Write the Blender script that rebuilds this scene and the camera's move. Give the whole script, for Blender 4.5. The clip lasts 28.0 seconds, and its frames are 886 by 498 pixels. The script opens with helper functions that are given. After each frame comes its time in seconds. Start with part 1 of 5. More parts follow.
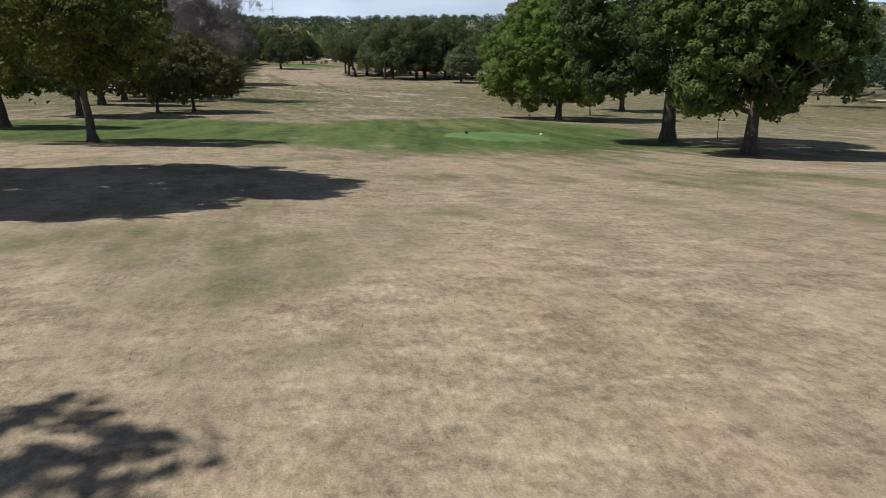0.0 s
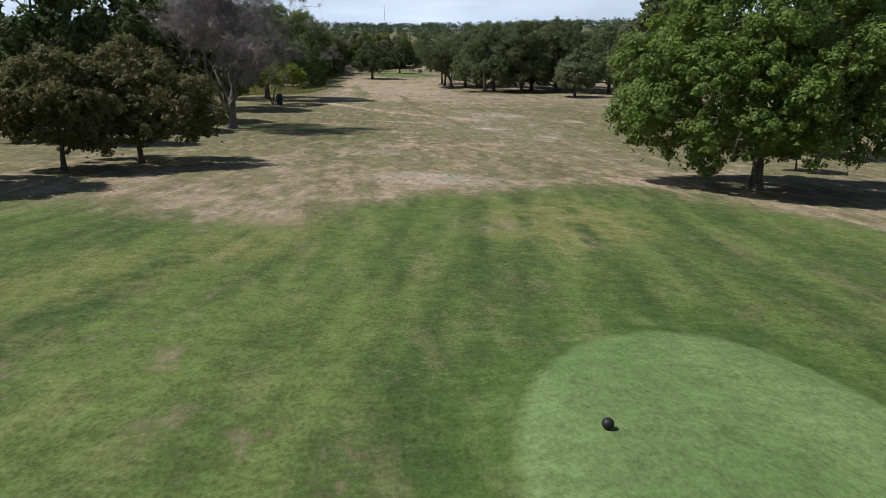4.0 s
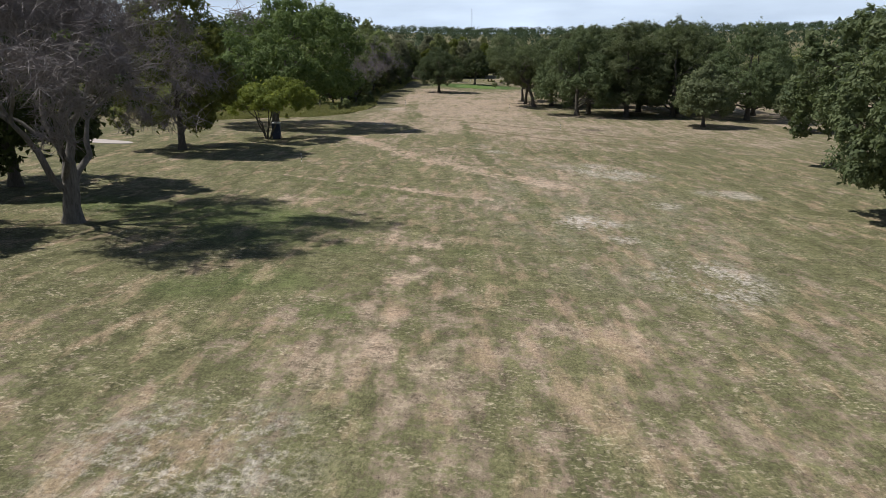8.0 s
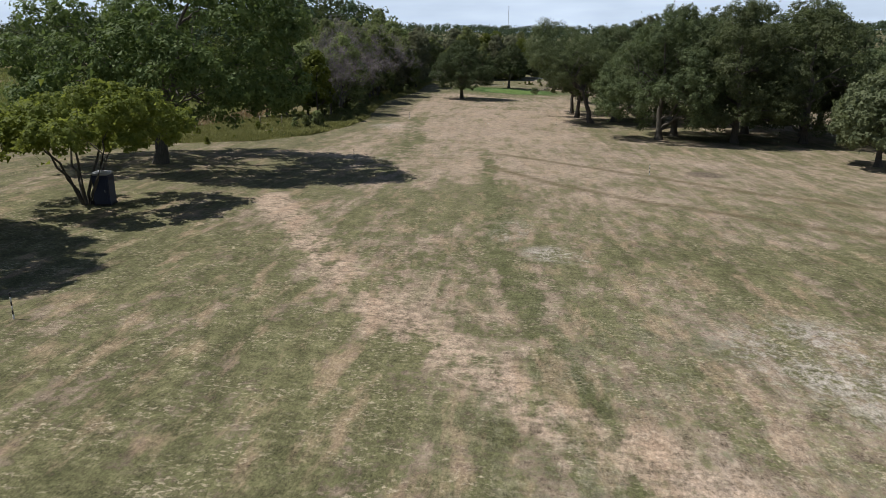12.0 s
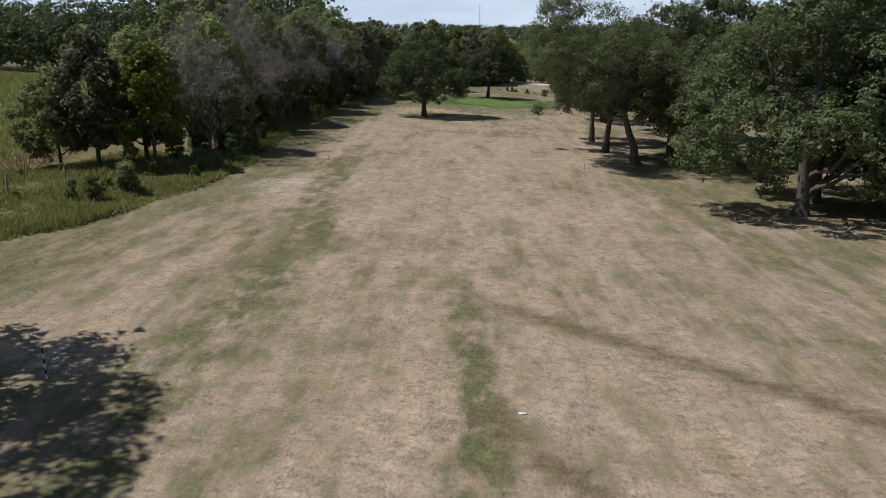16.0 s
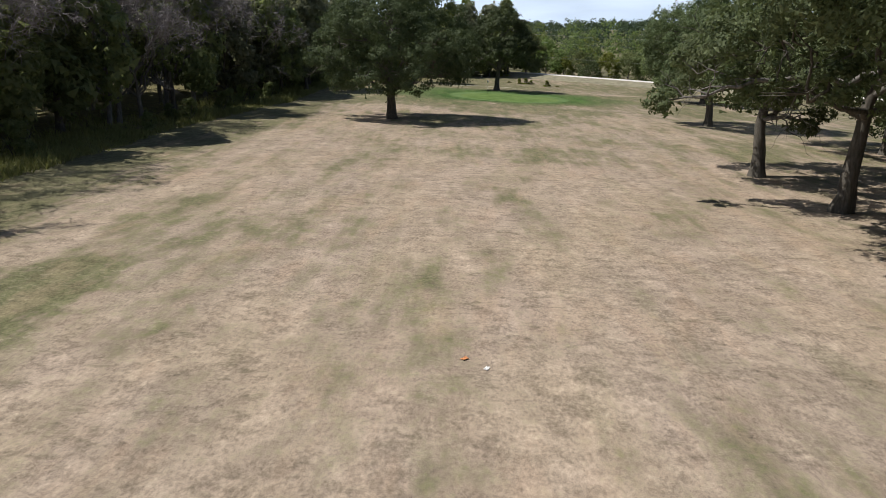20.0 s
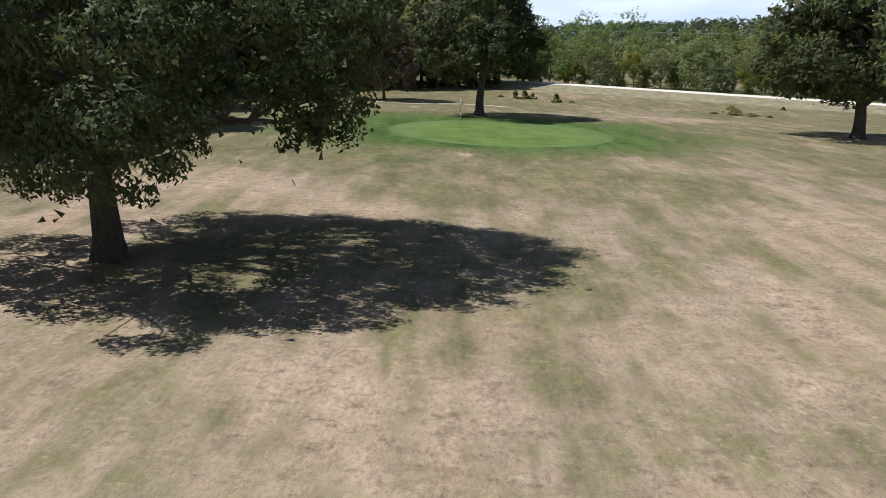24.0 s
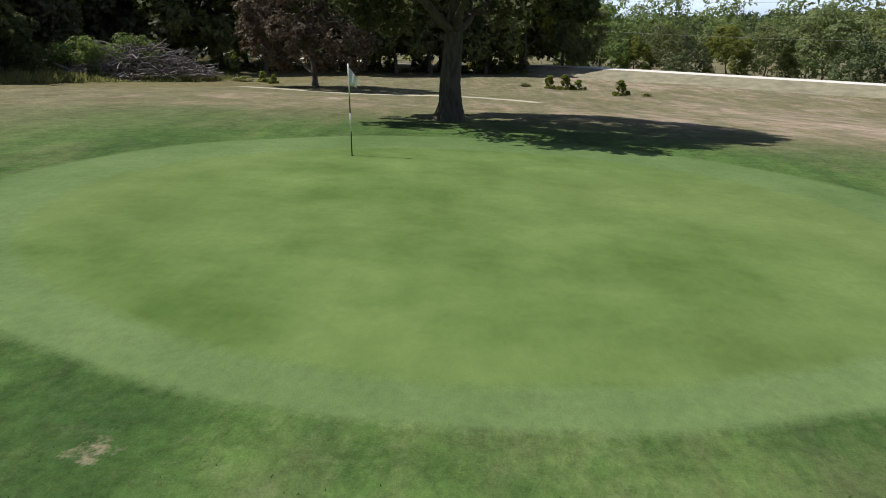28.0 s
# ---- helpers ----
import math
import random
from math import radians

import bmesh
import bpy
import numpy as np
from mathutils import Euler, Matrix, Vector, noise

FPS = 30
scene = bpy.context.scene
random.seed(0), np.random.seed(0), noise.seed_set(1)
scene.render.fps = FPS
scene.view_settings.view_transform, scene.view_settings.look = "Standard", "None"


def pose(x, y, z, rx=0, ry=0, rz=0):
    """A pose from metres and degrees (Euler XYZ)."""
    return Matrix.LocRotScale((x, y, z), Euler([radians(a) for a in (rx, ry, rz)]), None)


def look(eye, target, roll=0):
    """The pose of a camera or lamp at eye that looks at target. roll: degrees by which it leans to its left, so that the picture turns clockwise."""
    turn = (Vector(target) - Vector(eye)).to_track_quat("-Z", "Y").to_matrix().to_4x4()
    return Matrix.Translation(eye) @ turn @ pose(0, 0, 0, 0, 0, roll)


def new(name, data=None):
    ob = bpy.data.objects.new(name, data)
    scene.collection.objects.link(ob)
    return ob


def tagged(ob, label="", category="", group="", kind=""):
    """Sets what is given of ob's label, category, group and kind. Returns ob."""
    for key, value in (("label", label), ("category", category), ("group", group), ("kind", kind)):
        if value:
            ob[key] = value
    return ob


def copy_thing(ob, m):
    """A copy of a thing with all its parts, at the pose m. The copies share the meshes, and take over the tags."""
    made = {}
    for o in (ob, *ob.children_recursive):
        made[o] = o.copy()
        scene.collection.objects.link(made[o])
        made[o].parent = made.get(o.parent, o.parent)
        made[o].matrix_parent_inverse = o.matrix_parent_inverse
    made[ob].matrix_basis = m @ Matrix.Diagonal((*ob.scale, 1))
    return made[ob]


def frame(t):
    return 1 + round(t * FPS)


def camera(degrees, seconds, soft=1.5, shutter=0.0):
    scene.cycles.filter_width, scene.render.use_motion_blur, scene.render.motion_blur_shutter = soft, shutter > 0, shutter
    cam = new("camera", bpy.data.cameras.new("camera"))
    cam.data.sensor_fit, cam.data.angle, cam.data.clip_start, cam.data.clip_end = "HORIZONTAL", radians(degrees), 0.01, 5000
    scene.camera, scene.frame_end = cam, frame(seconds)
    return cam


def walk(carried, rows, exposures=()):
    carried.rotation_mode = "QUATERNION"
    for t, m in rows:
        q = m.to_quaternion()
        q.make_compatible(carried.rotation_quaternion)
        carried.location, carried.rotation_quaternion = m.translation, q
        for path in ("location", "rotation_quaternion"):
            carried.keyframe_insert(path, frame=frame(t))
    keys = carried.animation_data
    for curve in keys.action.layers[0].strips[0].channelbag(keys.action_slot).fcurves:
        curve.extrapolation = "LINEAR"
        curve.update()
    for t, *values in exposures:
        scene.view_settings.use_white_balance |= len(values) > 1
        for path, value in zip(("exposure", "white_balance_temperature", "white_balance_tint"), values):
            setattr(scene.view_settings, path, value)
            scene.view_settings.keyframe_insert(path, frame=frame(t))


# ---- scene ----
cam = camera(63.5, 28.0, soft=0.85)
METRES, EYE, TILT, LEAN, TURN = 350.0, 11.18, 0.0, 0.0, 0.0
ROWS = [
    (0.0, 0.0, 0.0, 0.0, -0.19, -16.35, 0.64),
    (0.5, 0.0005, 0.0078, -0.0001, 0.59, -16.41, 0.84),
    (1.0, 0.001, 0.0173, -0.0002, 3.77, -16.39, 1.05),
    (1.5, 0.0015, 0.0295, -0.0003, 3.76, -16.43, 1.09),
    (2.0, 0.0019, 0.0432, -0.0004, 4.45, -16.43, 1.16),
    (2.5, 0.0021, 0.058, -0.0005, 4.83, -16.27, 1.19),
    (4.5, 0.0016, 0.1268, 0.0001, 9.47, -15.65, 0.94),
    (5.0, 0.0008, 0.1441, 0.0004, 9.8, -15.56, 0.9),
    (5.5, -0.0004, 0.1626, 0.0006, 10.21, -15.51, 0.82),
    (6.0, -0.0026, 0.1813, 0.0008, 12.65, -15.41, 0.73),
    (6.5, -0.0051, 0.199, 0.0011, 13.27, -15.39, 0.64),
    (7.0, -0.0078, 0.2179, 0.0014, 13.2, -15.37, 0.61),
    (7.5, -0.0109, 0.237, 0.0017, 14.11, -15.32, 0.54),
    (8.0, -0.0141, 0.2558, 0.0019, 15.33, -15.31, 0.53),
    (8.5, -0.0175, 0.2739, 0.002, 15.44, -15.3, 0.52),
    (9.0, -0.0212, 0.2927, 0.0021, 16.47, -15.28, 0.52),
    (9.5, -0.025, 0.3116, 0.0023, 16.72, -15.29, 0.48),
    (10.0, -0.0289, 0.3306, 0.0025, 17.11, -15.28, 0.34),
    (10.5, -0.0329, 0.3485, 0.0027, 17.09, -15.3, 0.17),
    (11.0, -0.0373, 0.3673, 0.0022, 17.4, -15.28, 0.12),
    (11.5, -0.0418, 0.3862, -0.0005, 18.13, -15.27, 0.08),
    (13.5, -0.0628, 0.4651, -0.0022, 17.93, -15.42, 0.09),
    (14.0, -0.068, 0.4835, -0.0024, 15.87, -15.35, 0.06),
    (14.5, -0.0733, 0.5031, -0.0026, 15.89, -15.33, 0.09),
    (15.0, -0.0785, 0.5226, -0.0028, 15.88, -15.32, 0.11),
    (15.5, -0.0836, 0.5421, -0.0029, 15.88, -15.28, 0.19),
    (16.0, -0.0885, 0.5606, -0.0031, 15.86, -15.25, 0.21),
    (16.5, -0.0936, 0.58, -0.0045, 15.85, -15.2, 0.28),
    (17.0, -0.0988, 0.5997, -0.008, 15.85, -15.16, 0.3),
    (17.5, -0.1039, 0.6194, -0.0105, 15.86, -15.13, 0.31),
    (18.0, -0.1089, 0.6382, -0.0124, 15.83, -15.09, 0.34),
    (18.5, -0.1141, 0.6581, -0.0136, 15.85, -15.08, 0.39),
    (19.0, -0.1193, 0.6776, -0.0151, 15.9, -15.09, 0.32),
    (19.5, -0.1242, 0.6964, -0.0158, 15.96, -15.14, 0.32),
    (20.0, -0.1294, 0.7158, -0.0162, 15.39, -15.15, 0.32),
    (20.5, -0.1347, 0.7351, -0.0165, 15.34, -15.1, 0.37),
    (22.5, -0.1507, 0.8055, -0.0175, 14.86, -14.75, 1.03),
    (23.0, -0.1529, 0.8228, -0.0176, 14.81, -14.67, 1.14),
    (23.5, -0.1536, 0.839, -0.0177, 14.78, -14.67, 1.18),
    (24.0, -0.1546, 0.8563, -0.0177, 14.75, -14.68, 1.06),
    (24.5, -0.156, 0.8735, -0.0178, 14.73, -14.63, 1.12),
    (25.0, -0.158, 0.8906, -0.0178, 14.73, -14.63, 1.0),
    (25.5, -0.1602, 0.9068, -0.018, 14.71, -14.6, 0.98),
    (26.0, -0.1632, 0.9243, -0.0193, 14.65, -14.56, 0.98),
    (26.5, -0.1663, 0.9419, -0.0209, 14.61, -14.54, 1.01),
    (27.0, -0.1692, 0.9577, -0.0219, 14.51, -14.63, 0.88),
    (27.5, -0.1719, 0.9704, -0.024, 14.85, -14.72, 0.73),
    (28.0, -0.1737, 0.9787, -0.0261, 17.55, -14.78, 0.7),
]
walk(cam, [(t, pose(0, 0, EYE, TILT, LEAN, TURN) @ pose(METRES * x, METRES * y, METRES * z, 90 + pitch, roll, yaw)) for t, x, y, z, yaw, pitch, roll in ROWS],
     exposures=[(0.0, -0.22), (1.0, -0.37), (2.0, -0.36), (5.0, -0.03), (7.0, -0.08), (9.0, -0.09), (11.0, -0.2), (14.0, -0.16), (15.0, -0.18), (17.0, -0.38), (18.0, -0.31), (19.0, -0.06), (20.0, -0.02), (23.0, 0.12), (24.0, 0.12), (25.0, 0.38), (26.0, 0.27), (27.0, 0.22), (28.0, 0.12)])

# ---- light ----
SUN_EL = radians(57)
world = bpy.data.worlds.new("sky")
scene.world = world
world.use_nodes = True
wn, wl = world.node_tree.nodes, world.node_tree.links
wn.clear()
sky = wn.new("ShaderNodeTexSky")
sky.sky_type, sky.sun_disc = "NISHITA", False
sky.sun_elevation, sky.sun_rotation = SUN_EL, radians(-102)
sky.air_density, sky.dust_density, sky.ozone_density = 0.8, 0.5, 1.2
lift = wn.new("ShaderNodeVectorMath")
lift.operation = "ADD"
lift.inputs[1].default_value = (0, 0, 0.2)
wl.new(lift.outputs["Vector"], sky.inputs["Vector"])
coord, mapping = wn.new("ShaderNodeTexCoord"), wn.new("ShaderNodeMapping")
mapping.inputs["Scale"].default_value = (1.0, 1.0, 5.0)
cloud, ramp, mix = wn.new("ShaderNodeTexNoise"), wn.new("ShaderNodeValToRGB"), wn.new("ShaderNodeMix")
cloud.inputs["Scale"].default_value, cloud.inputs["Detail"].default_value = 4.0, 7.0
ramp.color_ramp.elements[0].position, ramp.color_ramp.elements[1].position = 0.3, 0.75
ramp.color_ramp.elements[0].color = (0.55, 0.55, 0.55, 1)
mix.data_type = "RGBA"
mix.inputs[7].default_value = (12.4, 14.6, 17.6, 1)
back, wout = wn.new("ShaderNodeBackground"), wn.new("ShaderNodeOutputWorld")
back.inputs["Strength"].default_value = 0.07
wl.new(coord.outputs["Generated"], lift.inputs[0])
wl.new(coord.outputs["Generated"], mapping.inputs["Vector"])
wl.new(mapping.outputs["Vector"], cloud.inputs["Vector"])
wl.new(cloud.outputs["Fac"], ramp.inputs["Fac"])
split, low, veil = wn.new("ShaderNodeSeparateXYZ"), wn.new("ShaderNodeMapRange"), wn.new("ShaderNodeMath")
low.inputs["From Min"].default_value, low.inputs["From Max"].default_value = 0.08, 0.3
low.inputs["To Min"].default_value, low.inputs["To Max"].default_value = 1.0, 0.05
veil.operation = "MULTIPLY"
wl.new(coord.outputs["Generated"], split.inputs[0])
wl.new(split.outputs["Z"], low.inputs["Value"])
wl.new(ramp.outputs["Color"], veil.inputs[0])
wl.new(low.outputs["Result"], veil.inputs[1])
wl.new(veil.outputs[0], mix.inputs[0])
wl.new(sky.outputs["Color"], mix.inputs[6])
wl.new(mix.outputs[2], back.inputs["Color"])
wl.new(back.outputs["Background"], wout.inputs["Surface"])

sun = new("sun", bpy.data.lights.new("sun", "SUN"))
sun.data.energy, sun.data.angle, sun.data.color = 5.0, radians(0.5), (1.0, 0.965, 0.92)
sun.matrix_world = look((0, 0, 60), (0.977 * math.cos(SUN_EL), 0.215 * math.cos(SUN_EL), 60 - math.sin(SUN_EL)))


# ---- materials ----
def material(name, rough=0.8, spec=0.3):
    m = bpy.data.materials.new(name)
    m.use_nodes = True
    b = m.node_tree.nodes["Principled BSDF"]
    b.inputs["Roughness"].default_value = rough
    b.inputs["Specular IOR Level"].default_value = spec
    return m, m.node_tree.nodes, m.node_tree.links, b


def noise_node(n, l, scale, detail=4.0, vector=None, rough=0.55):
    t = n.new("ShaderNodeTexNoise")
    t.inputs["Scale"].default_value, t.inputs["Detail"].default_value = scale, detail
    t.inputs["Roughness"].default_value = rough
    if vector is not None:
        l.new(vector, t.inputs["Vector"])
    return t.outputs["Fac"]


def mix_colour(n, l, fac, a, b):
    m = n.new("ShaderNodeMix")
    m.data_type = "RGBA"
    for sock, v in ((m.inputs[0], fac), (m.inputs[6], a), (m.inputs[7], b)):
        if isinstance(v, (int, float)):
            sock.default_value = v
        elif isinstance(v, tuple):
            sock.default_value = (*v, 1)
        else:
            l.new(v, sock)
    return m.outputs[2]


def calc(n, l, op, a, b=0.0, clamp=False):
    m = n.new("ShaderNodeMath")
    m.operation, m.use_clamp = op, clamp
    for sock, v in ((m.inputs[0], a), (m.inputs[1], b)):
        if isinstance(v, (int, float)):
            sock.default_value = v
        else:
            l.new(v, sock)
    return m.outputs[0]


def span(n, l, v, lo, hi, a=0.0, b=1.0):
    m = n.new("ShaderNodeMapRange")
    m.inputs["From Min"].default_value, m.inputs["From Max"].default_value = lo, hi
    m.inputs["To Min"].default_value, m.inputs["To Max"].default_value = a, b
    l.new(v, m.inputs["Value"])
    return m.outputs["Result"]


def relief(n, l, bsdf, height, strength, dist):
    b = n.new("ShaderNodeBump")
    b.inputs["Strength"].default_value, b.inputs["Distance"].default_value = strength, dist
    l.new(height, b.inputs["Height"])
    l.new(b.outputs["Normal"], bsdf.inputs["Normal"])


def plain(name, colour, rough=0.7, metal=0.0, grain=20.0, vary=0.25):
    m, n, l, b = material(name, rough)
    b.inputs["Metallic"].default_value = metal
    co = n.new("ShaderNodeTexCoord").outputs["Object"]
    f = noise_node(n, l, grain, 5, co)
    dark = tuple(c * (1 - vary) for c in colour)
    light = tuple(min(1, c * (1 + vary)) for c in colour)
    l.new(mix_colour(n, l, f, dark, light), b.inputs["Base Color"])
    relief(n, l, b, f, 0.2, 0.01)
    return m


def leaf_material(name, dark, light, glow, tint=0.35, thin=0.3):
    """Leaves: colour varies from leaf to leaf and from tree to tree; light shines through."""
    m, n, l, b = material(name, 0.6, 0.16)
    geo, info = n.new("ShaderNodeNewGeometry"), n.new("ShaderNodeObjectInfo")
    co = n.new("ShaderNodeTexCoord").outputs["Object"]
    f = noise_node(n, l, 0.45, 3, co)
    f = calc(n, l, "ADD", calc(n, l, "MULTIPLY", geo.outputs["Random Per Island"], 0.6), calc(n, l, "MULTIPLY", span(n, l, f, 0.3, 0.7), 0.4))
    col = mix_colour(n, l, f, dark, light)
    bright = calc(n, l, "ADD", calc(n, l, "MULTIPLY", info.outputs["Random"], tint), 1 - tint / 2)
    hsv = n.new("ShaderNodeHueSaturation")
    l.new(col, hsv.inputs["Color"])
    l.new(bright, hsv.inputs["Value"])
    l.new(calc(n, l, "ADD", calc(n, l, "MULTIPLY", info.outputs["Random"], 0.03), 0.485), hsv.inputs["Hue"])
    l.new(hsv.outputs["Color"], b.inputs["Base Color"])
    t = n.new("ShaderNodeBsdfTranslucent")
    l.new(mix_colour(n, l, 0.5, hsv.outputs["Color"], glow), t.inputs["Color"])
    ms = n.new("ShaderNodeMixShader")
    ms.inputs[0].default_value = thin
    l.new(b.outputs[0], ms.inputs[1])
    l.new(t.outputs[0], ms.inputs[2])
    l.new(ms.outputs[0], n["Material Output"].inputs["Surface"])
    return m


def bark_material(name, dark, light):
    m, n, l, b = material(name, 0.9, 0.2)
    co = n.new("ShaderNodeTexCoord").outputs["Object"]
    mp = n.new("ShaderNodeMapping")
    mp.inputs["Scale"].default_value = (1, 1, 0.22)
    l.new(co, mp.inputs["Vector"])
    f = noise_node(n, l, 9, 6, mp.outputs["Vector"], 0.65)
    g = noise_node(n, l, 1.3, 3, co)
    c = mix_colour(n, l, span(n, l, f, 0.3, 0.7), dark, light)
    l.new(mix_colour(n, l, calc(n, l, "MULTIPLY", g, 0.5), c, (0.13, 0.13, 0.1)), b.inputs["Base Color"])
    relief(n, l, b, f, 0.8, 0.06)
    return m


MAT_OAK = leaf_material("oak_leaves", (0.045, 0.065, 0.032), (0.172, 0.202, 0.095), (0.2, 0.26, 0.08))
MAT_LONE = leaf_material("dark_oak_leaves", (0.03, 0.045, 0.022), (0.125, 0.15, 0.068), (0.14, 0.18, 0.055))
MAT_OAK_PALE = leaf_material("pale_oak_leaves", (0.07, 0.092, 0.05), (0.23, 0.255, 0.14), (0.27, 0.32, 0.12), 0.35, 0.4)
MAT_MAPLE = leaf_material("maple_leaves", (0.048, 0.08, 0.019), (0.188, 0.242, 0.058), (0.265, 0.35, 0.058))
MAT_ELM = leaf_material("mid_green_leaves", (0.04, 0.068, 0.02), (0.155, 0.205, 0.06), (0.2, 0.28, 0.055))
MAT_GREY_GREEN = leaf_material("cottonwood_leaves", (0.048, 0.082, 0.026), (0.175, 0.23, 0.08), (0.24, 0.33, 0.08))
MAT_DARK = leaf_material("dark_leaves", (0.03, 0.048, 0.02), (0.115, 0.15, 0.055), (0.14, 0.2, 0.05))
MAT_YELLOW = leaf_material("yellow_green_leaves", (0.06, 0.08, 0.012), (0.16, 0.18, 0.03), (0.25, 0.3, 0.04))
MAT_OLIVE = leaf_material("olive_leaves", (0.05, 0.068, 0.018), (0.185, 0.2, 0.055), (0.26, 0.3, 0.05))
MAT_RUST = leaf_material("rusty_leaves", (0.062, 0.068, 0.03), (0.205, 0.2, 0.09), (0.26, 0.26, 0.08))
MAT_RED = leaf_material("browned_leaves", (0.07, 0.058, 0.042), (0.2, 0.162, 0.115), (0.2, 0.15, 0.09))
MAT_LIME = leaf_material("lime_leaves", (0.09, 0.115, 0.024), (0.245, 0.275, 0.065), (0.38, 0.42, 0.07), 0.35, 0.45)
MAT_WOOD = leaf_material("woodland_leaves", (0.075, 0.1, 0.045), (0.25, 0.275, 0.125), (0.36, 0.42, 0.14), 0.8, 0.5)
MAT_GREY_WOOD = leaf_material("dull_woodland_leaves", (0.085, 0.095, 0.06), (0.26, 0.265, 0.17), (0.34, 0.36, 0.18), 0.8, 0.5)
MAT_BELT = leaf_material("belt_leaves", (0.06, 0.095, 0.03), (0.21, 0.26, 0.085), (0.3, 0.38, 0.09), 0.7, 0.42)
MAT_FAR = leaf_material("hill_leaves", (0.025, 0.048, 0.03), (0.085, 0.12, 0.068), (0.12, 0.16, 0.05), 0.6)
MAT_FIELD_WOOD = leaf_material("field_wood_leaves", (0.025, 0.042, 0.018), (0.095, 0.125, 0.05), (0.12, 0.16, 0.04), 0.6)
MAT_WEED = leaf_material("weed_leaves", (0.11, 0.135, 0.045), (0.36, 0.35, 0.14), (0.4, 0.41, 0.12))
MAT_DRY_CORN = leaf_material("dry_corn_leaves", (0.13, 0.09, 0.05), (0.34, 0.24, 0.14), (0.3, 0.2, 0.1), 0.2)
MAT_CORN = leaf_material("corn_leaves", (0.13, 0.155, 0.05), (0.29, 0.3, 0.11), (0.33, 0.36, 0.1))
BARK = bark_material("oak_bark", (0.036, 0.031, 0.027), (0.15, 0.13, 0.112))
BARK_GREY = bark_material("grey_bark", (0.09, 0.082, 0.076), (0.28, 0.255, 0.24))
TWIG = bark_material("dead_twigs", (0.15, 0.128, 0.132), (0.38, 0.335, 0.34))


# ---- the lie of the land ----
PROFILE = [(-900, 12), (-60, 10.5), (-20, 9.6), (0, 9.0), (8, 8.4), (20, 7.3), (38, 5.6), (56, 4.1), (75, 2.9), (99, 1.6), (120, 0.8),
           (142, -0.25), (170, -0.55), (210, -1.1), (270, -1.25), (295, -1.3), (315, -0.8), (345, -0.5), (365, -0.22), (378, -0.5), (390, -0.95),
           (405, -0.8), (425, 0.0), (440, 0.3), (520, 0.5), (700, 5.0), (900, 17.0), (1200, 34.0), (1700, 50.0), (5000, 50.0)]
AXIS = [(-900, 0.5), (0, 0.5), (50, 0.7), (89, -5), (137, -14.6), (187, -29), (236, -44), (286, -53), (343, -61), (500, -80), (5000, -80)]
_py = np.arange(-900, 5000, 2.0)
_pz = np.interp(_py, *zip(*PROFILE))
_pz = np.convolve(np.pad(_pz, 5, mode="edge"), np.hanning(13)[1:-1] / np.hanning(13).sum(), mode="valid")
TEE = (3.8, 49.2, 3.6, 6.2)
GREEN = (-64.2, 355.05, 8.6, 8.2)


def axis_x(y):
    return np.interp(y, *zip(*AXIS))


def oval(x, y, o, grow=0.0):
    """1 on the rim of an oval, less inside."""
    a = np.arctan2(y - o[1], x - o[0])
    wob = 1 + 0.04 * np.sin(3 * a + 1) + 0.025 * np.sin(5 * a)
    return np.hypot((x - o[0]) / (o[2] + grow), (y - o[1]) / (o[3] + grow)) / wob


def step(e0, e1, v):
    t = np.clip((v - e0) / (e1 - e0), 0, 1)
    return t * t * (3 - 2 * t)


def ground_z(x, y):
    x, y = np.asarray(x, float), np.asarray(y, float)
    u = x - axis_x(y)
    s = np.interp(y, [0, 30, 300, 345, 500, 700], [0.02, 0.035, 0.033, 0.05, 0.05, 0.0])
    z = np.interp(y, _py, _pz) - s * np.where(u < 0, np.maximum(u, -70), np.minimum(u * np.interp(y, [300, 345], [0.85, 1]), 90))
    # hills to the side, far off
    d = np.hypot(x + 20, y - 180)
    z = z + 22 * step(500, 1300, d) * step(200, 900, np.abs(x + 20)) * (0.75 + 0.25 * np.sin(x / 260 + y / 410))
    z = z + 0.28 * (1 - step(0.75, 1.25, oval(x, y, TEE)))
    w = 1 - step(0.92, 1.5, oval(x, y, GREEN))
    z = z * (1 - w) + w * (-0.4 + 0.012 * (y - GREEN[1]) - 0.055 * (x - GREEN[0]))
    z = z + 0.05 * np.sin(x * 0.31 + 1.3 * np.sin(y * 0.11)) * np.sin(y * 0.23) * step(1.3, 2.5, oval(x, y, GREEN))
    return z


def gz(x, y):
    return float(ground_z(x, y))


# ---- building helpers ----
def mesh_from(name, verts, faces, mat, smooth=False):
    me = bpy.data.meshes.new(name)
    verts = np.asarray(verts, np.float32)
    if isinstance(faces, np.ndarray):
        k = faces.shape[1]
        me.vertices.add(len(verts))
        me.vertices.foreach_set("co", verts.ravel())
        me.loops.add(faces.size)
        me.loops.foreach_set("vertex_index", faces.astype(np.int32).ravel())
        me.polygons.add(len(faces))
        me.polygons.foreach_set("loop_start", np.arange(0, faces.size, k, dtype=np.int32))
        me.update(calc_edges=True)
    else:
        me.from_pydata([tuple(map(float, v)) for v in verts], [], faces)
        me.update()
    if smooth:
        me.polygons.foreach_set("use_smooth", np.ones(len(me.polygons), bool))
    if mat is not None:
        me.materials.append(mat)
    return me


def part(name, me, parent, label=""):
    ob = new(name, me)
    ob.parent = parent
    return tagged(ob, label)


